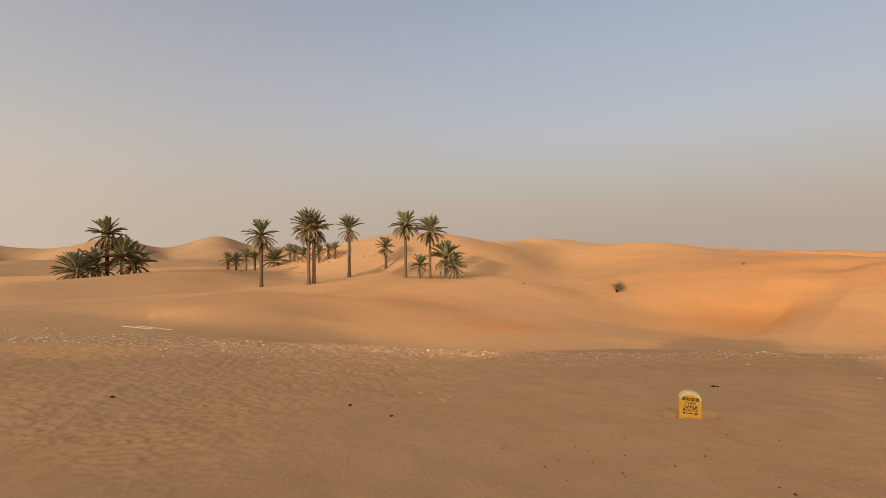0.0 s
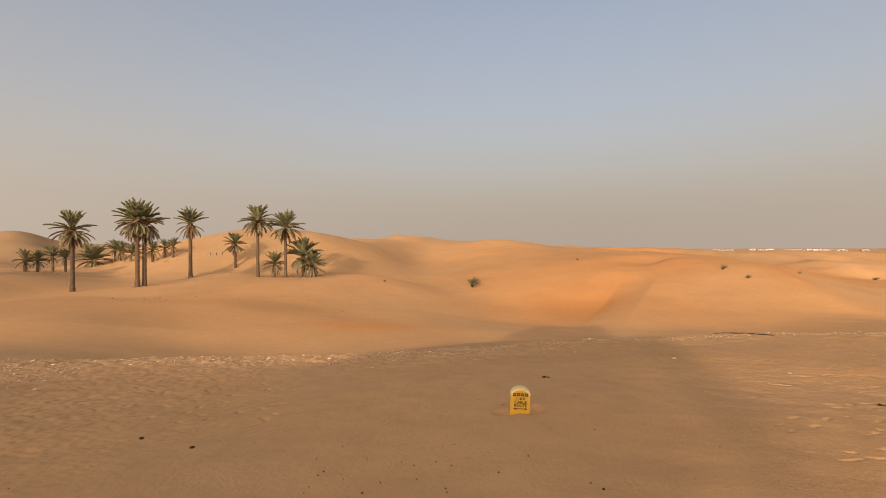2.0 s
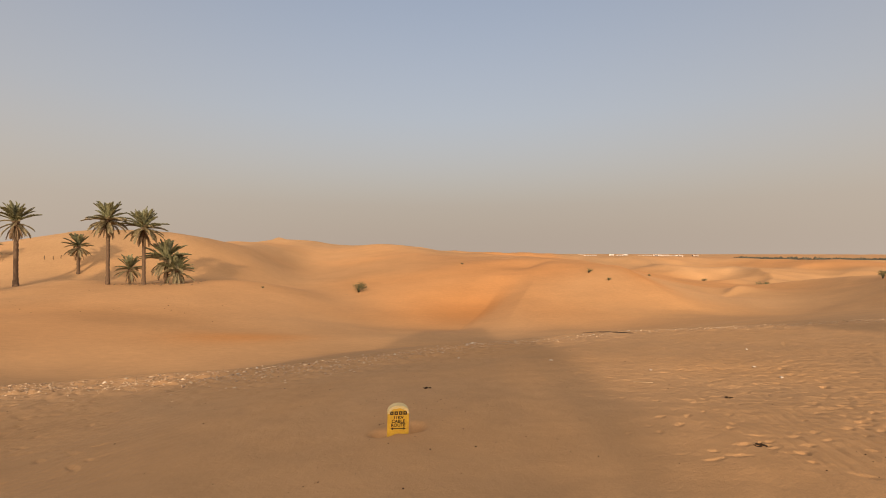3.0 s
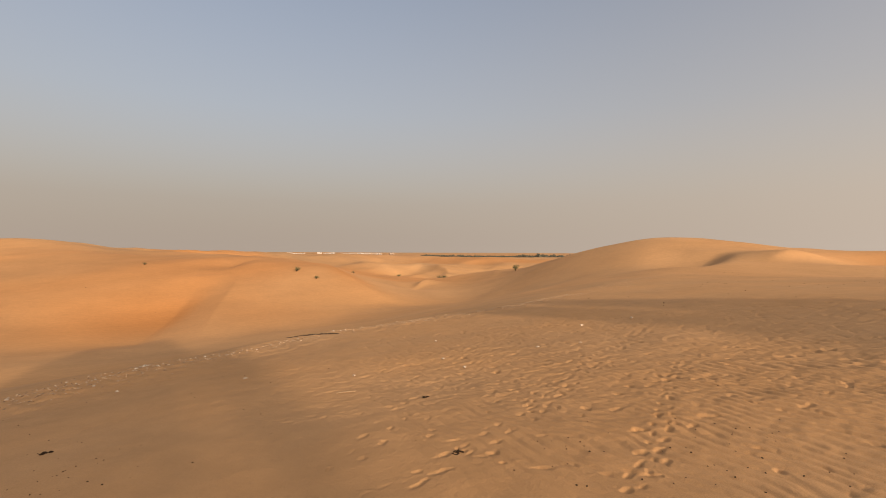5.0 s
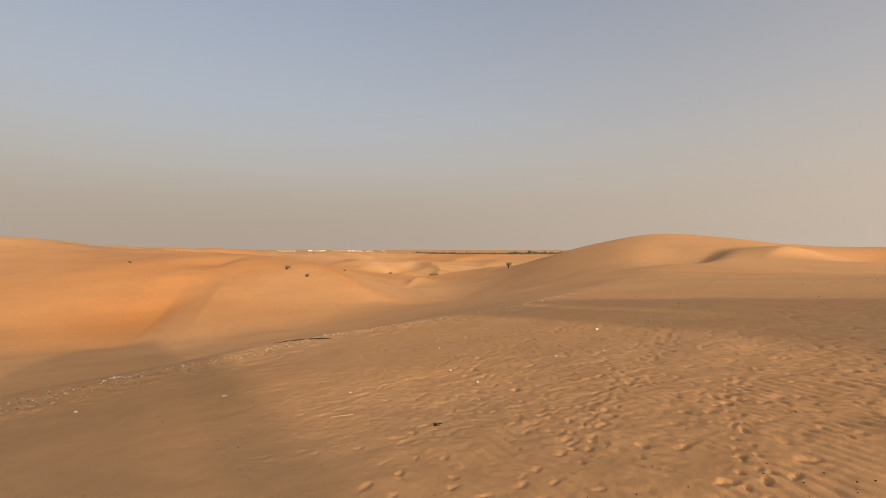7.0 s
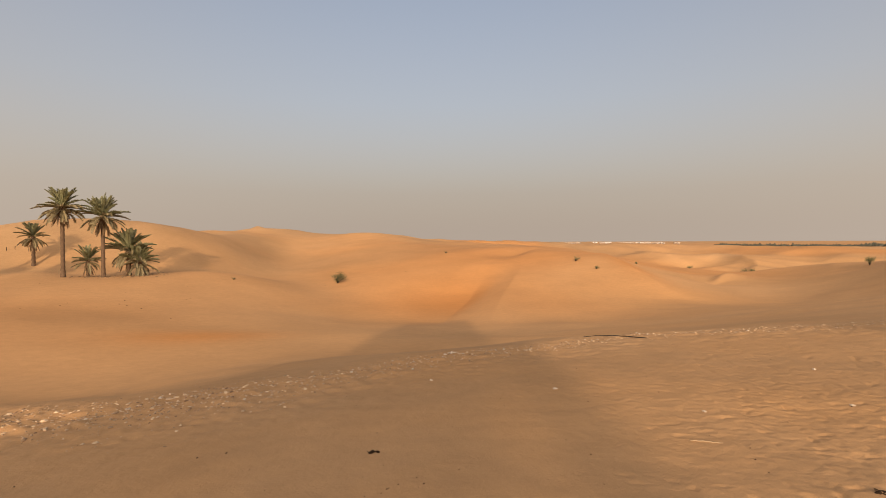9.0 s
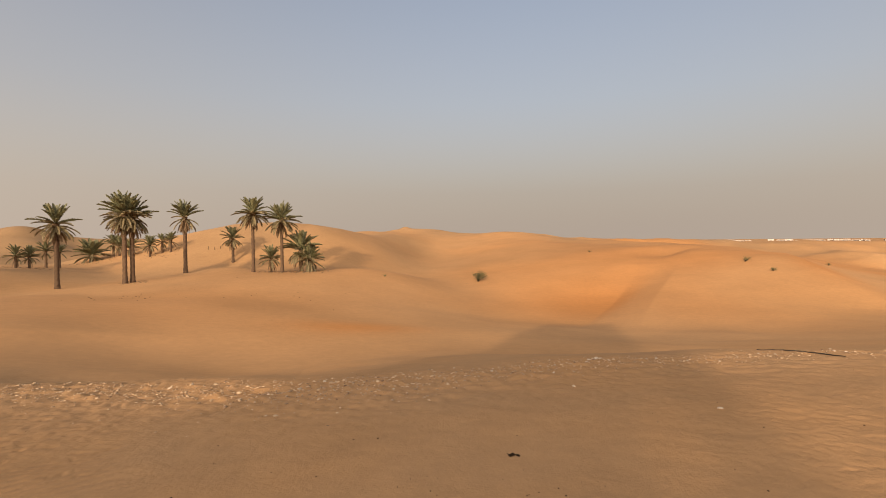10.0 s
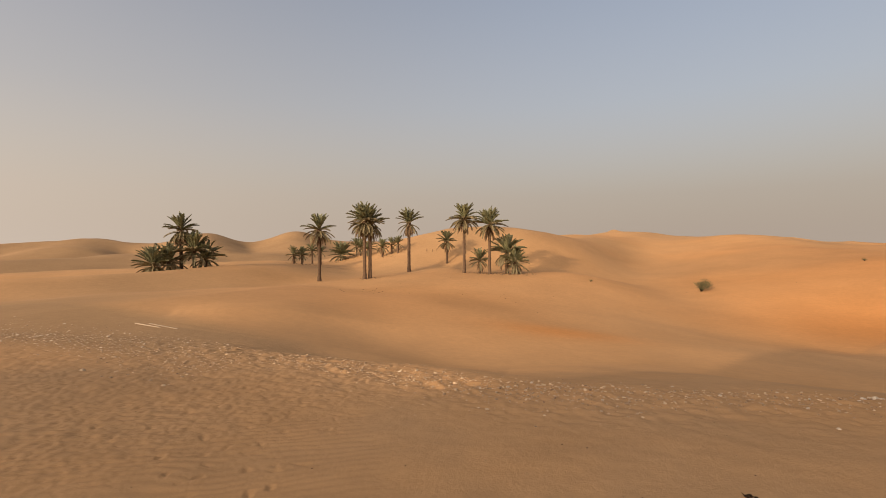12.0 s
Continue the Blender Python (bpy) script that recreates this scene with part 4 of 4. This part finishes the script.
fallen = []
for cx, cy, wide, count in ((-33.5, 46.5, 1.2, 60), (1.2, 55.6, 1.6, 110), (-2, 55.3, 0.8, 40), (-25.5, 76.8, 2.5, 120), (-17, 71.4, 1.6, 80), (-26.6, 61.6, 1.2, 60), (-13.3, 49.4, 0.7, 24)):
    fallen += [(cx + pick.gauss(0, wide), cy + pick.gauss(0, wide), pick.uniform(0.05, 0.16)) for _ in range(count)]
lumps("fallen_leaves", fallen, FROND_DEAD, "dry brown palm litter lying under the bushy palms", "leaf litter", 8, 0.25)


def single_stone(x, y, size, mat, name, label, seed, group=""):
    bm = bmesh.new()
    stone_mesh(bm, 0, 0, 0, size, random.Random(seed))
    ob = tagged(new(name, mesh_of(name, bm, mat)), label, "stone", group)
    ob.matrix_world = pose(x, y, surface(x, y))
    return ob


for k in range(40):
    x = pick.choice((pick.uniform(-14, 3), pick.uniform(3, 22), pick.uniform(5, 14)))
    y = float(np.interp(x, EDGE_X, EDGE_Y)) - 0.9 + pick.gauss(0, 0.5)
    single_stone(x, y, pick.uniform(0.022, 0.042), PALE_STONE, "stone", "pale angular stone lying on the plateau rim", 100 + k, "stones on the rim")
for k in range(46):
    x = pick.uniform(-18, -5)
    y = float(np.interp(x, EDGE_X, EDGE_Y)) - 2.0 + pick.gauss(0, 0.8)
    single_stone(x, y, pick.uniform(0.02, 0.05), PALE_STONE, "stone", "pale angular stone lying on the plateau rim", 160 + k, "stones on the rim")
for k, (x, y, size) in enumerate([(8.2, 4.8, 0.035), (7.6, 4.2, 0.04), (8.9, 3.5, 0.035), (9.6, 5.6, 0.03), (7.0, 5.6, 0.03), (11.4, 3.2, 0.045), (12.2, 2.3, 0.04), (6.6, 7.2, 0.035), (5.9, 9.0, 0.03), (9.2, 2.9, 0.03)]):
    single_stone(x, y, size, PALE_STONE, "stone", "small white stone on trodden sand", 200 + k, "white stones on the sand")
for k, (x, y, size) in enumerate([(-0.67, 5.83, 0.022), (-0.15, 5.31, 0.022), (2.35, 4.1, 0.012), (2.5, 3.4, 0.012), (-3.6, 6.2, 0.03), (3.2, 4.5, 0.012)]):
    single_stone(x, y, size, DARK_BIT, "dark_stone", "dark brown lump lying on bare sand", 230 + k, "dark lumps on the sand")

rubble = tagged(new("rubble_heap"), "small heap of broken pale stones on the rim", "rubble")
rubble.matrix_world = pose(7.454, 10.92, surface(7.454, 10.92))
for k in range(13):
    bm = bmesh.new()
    stone_mesh(bm, pick.gauss(0, 0.17), pick.gauss(0, 0.09), 0.0, pick.uniform(0.025, 0.06), pick, 0.6)
    part("stone", bm, PALE_STONE, rubble)


def bent_stick(name, points, radius, mat, label, seed):
    """A crooked stick lying on the sand."""
    wobble = random.Random(seed)
    line = []
    for (x0, y0), (x1, y1) in zip(points[:-1], points[1:]):
        for k in range(6):
            line.append((x0 + (x1 - x0) * k / 6, y0 + (y1 - y0) * k / 6))
    line.append(points[-1])
    cx, cy = points[0]
    cz = surface(cx, cy)
    spots = [Vector((x - cx + wobble.gauss(0, radius * 0.5), y - cy + wobble.gauss(0, radius * 0.5), ground_at(x, y) - cz + radius * wobble.uniform(0.7, 1.7))) for x, y in line]
    bm = tube(bmesh.new(), spots, [radius * (0.6 + 0.5 * math.sin(math.pi * k / (len(spots) - 1))) for k in range(len(spots))], 7)
    ob = tagged(new(name, mesh_of(name, bm, mat)), label, "stick")
    ob.matrix_world = pose(cx, cy, cz)
    return ob


bent_stick("branch", [(10.8, 10.38), (11.02, 9.9), (11.05, 9.4), (10.98, 8.9)], 0.012, TWIG, "long crooked dark branch lying along the stony rim", 3)
bent_stick("dry_twig", [(6.18, 5.27), (6.25, 5.19), (6.31, 5.08)], 0.006, DRY_STEM, "pale dry twig lying on trodden sand", 4)


def board(x0, y0, x1, y1, seed):
    """A bleached board half sunk in the sand."""
    n = math.hypot(x1 - x0, y1 - y0)
    bm = bmesh.new()
    made = bmesh.ops.create_cube(bm, size=1)["verts"]
    bmesh.ops.scale(bm, vec=(n, 0.06, 0.03), verts=made)
    bmesh.ops.bevel(bm, geom=bm.edges[:], offset=0.008, segments=1, affect="EDGES")
    wobble = random.Random(seed)
    for v in bm.verts:
        v.co += Vector((wobble.gauss(0, 0.01), wobble.gauss(0, 0.008), wobble.gauss(0, 0.004)))
    ob = tagged(new("board", mesh_of("board", bm, BOARD)), "sun-bleached board lying half buried on flat sand", "board", "bleached boards")
    cx, cy = (x0 + x1) / 2, (y0 + y1) / 2
    drop = math.degrees(math.atan2(surface(x1, y1) - surface(x0, y0), n))
    ob.matrix_world = pose(cx, cy, (surface(x0, y0) + surface(x1, y1)) / 2 + 0.005, 0, -drop, math.degrees(math.atan2(y1 - y0, x1 - x0)))


board(-11.53, 18.0, -10.1, 17.5, 1)
board(-11.08, 18.15, -9.4, 17.46, 2)


def twig_clump(x, y, size, seed):
    """Crumbs of bark with a few broken twigs among them."""
    pick = random.Random(seed)
    top = tagged(new("twig_clump"), "small dark clump of dead bark and twigs on sand", "debris", "dark clumps on the sand")
    top.matrix_world = pose(x, y, surface(x, y))
    for k in range(9):
        bm = bmesh.new()
        stone_mesh(bm, pick.gauss(0, 0.32) * size, pick.gauss(0, 0.2) * size, 0, size * pick.uniform(0.10, 0.26), pick, 0.45)
        part("bark", bm, DARK_BIT, top)
    for k in range(6):
        a, b = pick.uniform(0, 6.3), pick.uniform(0, 6.3)
        p = Vector((0.35 * size * math.cos(a), 0.22 * size * math.sin(a), 0.006))
        q = p + Vector((0.35 * size * math.cos(b), 0.35 * size * math.sin(b), pick.uniform(0, 0.12) * size))
        part("twig", tube(bmesh.new(), [p, p.lerp(q, 0.5), q], [0.03 * size, 0.035 * size, 0.015 * size], 5), DARK_BIT, top)


for k, (x, y, size) in enumerate([(3.995, 6.79, 0.11), (4.747, 3.103, 0.075), (6.146, 4.07, 0.07)]):
    twig_clump(x, y, size, 300 + k)


def fence_post(x, y, tall, seed):
    """A rough wooden post, a little out of plumb, with its top cut on the slant."""
    pick = random.Random(seed)
    bm = tube(bmesh.new(), [(0, 0, -0.2), (0.01, 0, tall * 0.5), (pick.uniform(-0.04, 0.04), pick.uniform(-0.04, 0.04), tall)], [0.04, 0.035, 0.03], 7)
    bm.verts.ensure_lookup_table()
    for v in bm.verts[-7:]:
        v.co.z += 0.4 * v.co.x
    ob = tagged(new("fence_post", mesh_of("fence_post", bm, TWIG)), "short weathered wooden post standing in far sand", "post", "posts beyond the palms")
    ob.matrix_world = pose(x, y, surface(x, y), 0, 0, pick.uniform(0, 360))


for k, (x, y, tall) in enumerate([(-10.9, 68.9, 0.5), (-10.1, 68.8, 0.35), (-9.4, 68.7, 0.45)]):
    fence_post(x, y, tall, 80 + k)


# ---- the far town and the belt of trees ----
def far_house(x, y, wide, deep, high, mat, seed):
    pick = random.Random(seed)
    house = tagged(new("far_building"), "low white flat-roofed building on the hazy horizon", "building", "buildings of the far town")
    house.matrix_world = pose(x, y, ground_at(x, y) - 0.5, 0, 0, pick.uniform(-15, 15) - math.degrees(math.atan2(x, y)))
    bm = bmesh.new()
    made = bmesh.ops.create_cube(bm, size=1)["verts"]
    bmesh.ops.scale(bm, vec=(wide, deep, high), verts=made)
    bmesh.ops.translate(bm, vec=(0, 0, high / 2), verts=made)
    bmesh.ops.bevel(bm, geom=bm.edges[:], offset=0.15, segments=1, affect="EDGES")
    part("wall", bm, mat, house)
    roof = bmesh.new()
    made = bmesh.ops.create_cube(roof, size=1)["verts"]
    bmesh.ops.scale(roof, vec=(wide * 1.02, deep * 1.02, 0.6), verts=made)
    bmesh.ops.translate(roof, vec=(0, 0, high + 0.3), verts=made)
    part("roof", roof, mat, house)
    count = max(1, int(wide / 9))
    for k in range(count):
        pane = bmesh.new()
        made = bmesh.ops.create_cube(pane, size=1)["verts"]
        bmesh.ops.scale(pane, vec=(wide / count * 0.4, 0.3, high * 0.4), verts=made)
        bmesh.ops.translate(pane, vec=((k + 0.5) * wide / count - wide / 2, -deep / 2 - 0.1, high * 0.5), verts=made)
        part("window", pane, WINDOW, house)


pick = random.Random(9)
for k in range(60):
    a = radians(pick.choice((pick.uniform(41, 59), pick.uniform(46, 58), pick.uniform(51, 57))))
    r = pick.uniform(1350, 1600)
    far_house(r * math.sin(a), r * math.cos(a), pick.uniform(6, 20), 12, pick.uniform(1.4, 3.6), HOUSE if pick.random() < 0.28 else HOUSE_SHADE, 400 + k)


def tree_belt(name, places, label):
    """A far wood: clumps with ragged tops, too far to tell one tree from the next."""
    verts, faces = [], []
    pick = np.random.default_rng(12)
    t = (1 + 5 ** 0.5) / 2
    for x, y, size in places:
        z = ground_at(x, y)
        for _ in range(5):
            c = np.array([x, y, z + size * 0.5]) + pick.normal(0, size * 0.35, 3) * (1, 1, 0.5)
            n = len(verts)
            ring = [c + size * 0.5 * pick.uniform(0.6, 1.2) * np.array([math.cos(a), math.sin(a), pick.uniform(-0.4, 0.3)]) for a in np.arange(0, 6.2, 1.05)]
            verts += [v.tolist() for v in ring] + [(c + (0, 0, size * pick.uniform(0.4, 0.7))).tolist(), (c - (0, 0, size * 0.7)).tolist()]
            m = len(ring)
            for i in range(m):
                faces += [(n + i, n + (i + 1) % m, n + m), (n + (i + 1) % m, n + i, n + m + 1)]
    data = bpy.data.meshes.new(name)
    data.from_pydata(verts, [], faces)
    data.materials.append(FAR_TREES)
    return tagged(new(name, data), label, "woods", kind="stuff")


spots = []
for _ in range(1000):
    a, r = radians(pick.uniform(62.5, 84)), pick.uniform(520, 700)
    spots.append((r * math.sin(a), r * math.cos(a), pick.uniform(1.8, 3.6)))
for _ in range(60):
    a, r = radians(pick.uniform(74, 84)), pick.uniform(430, 520)
    spots.append((r * math.sin(a), r * math.cos(a), pick.uniform(2.2, 4.2)))
tree_belt("far_woods", spots, "dark belt of far trees along the hazy plain")
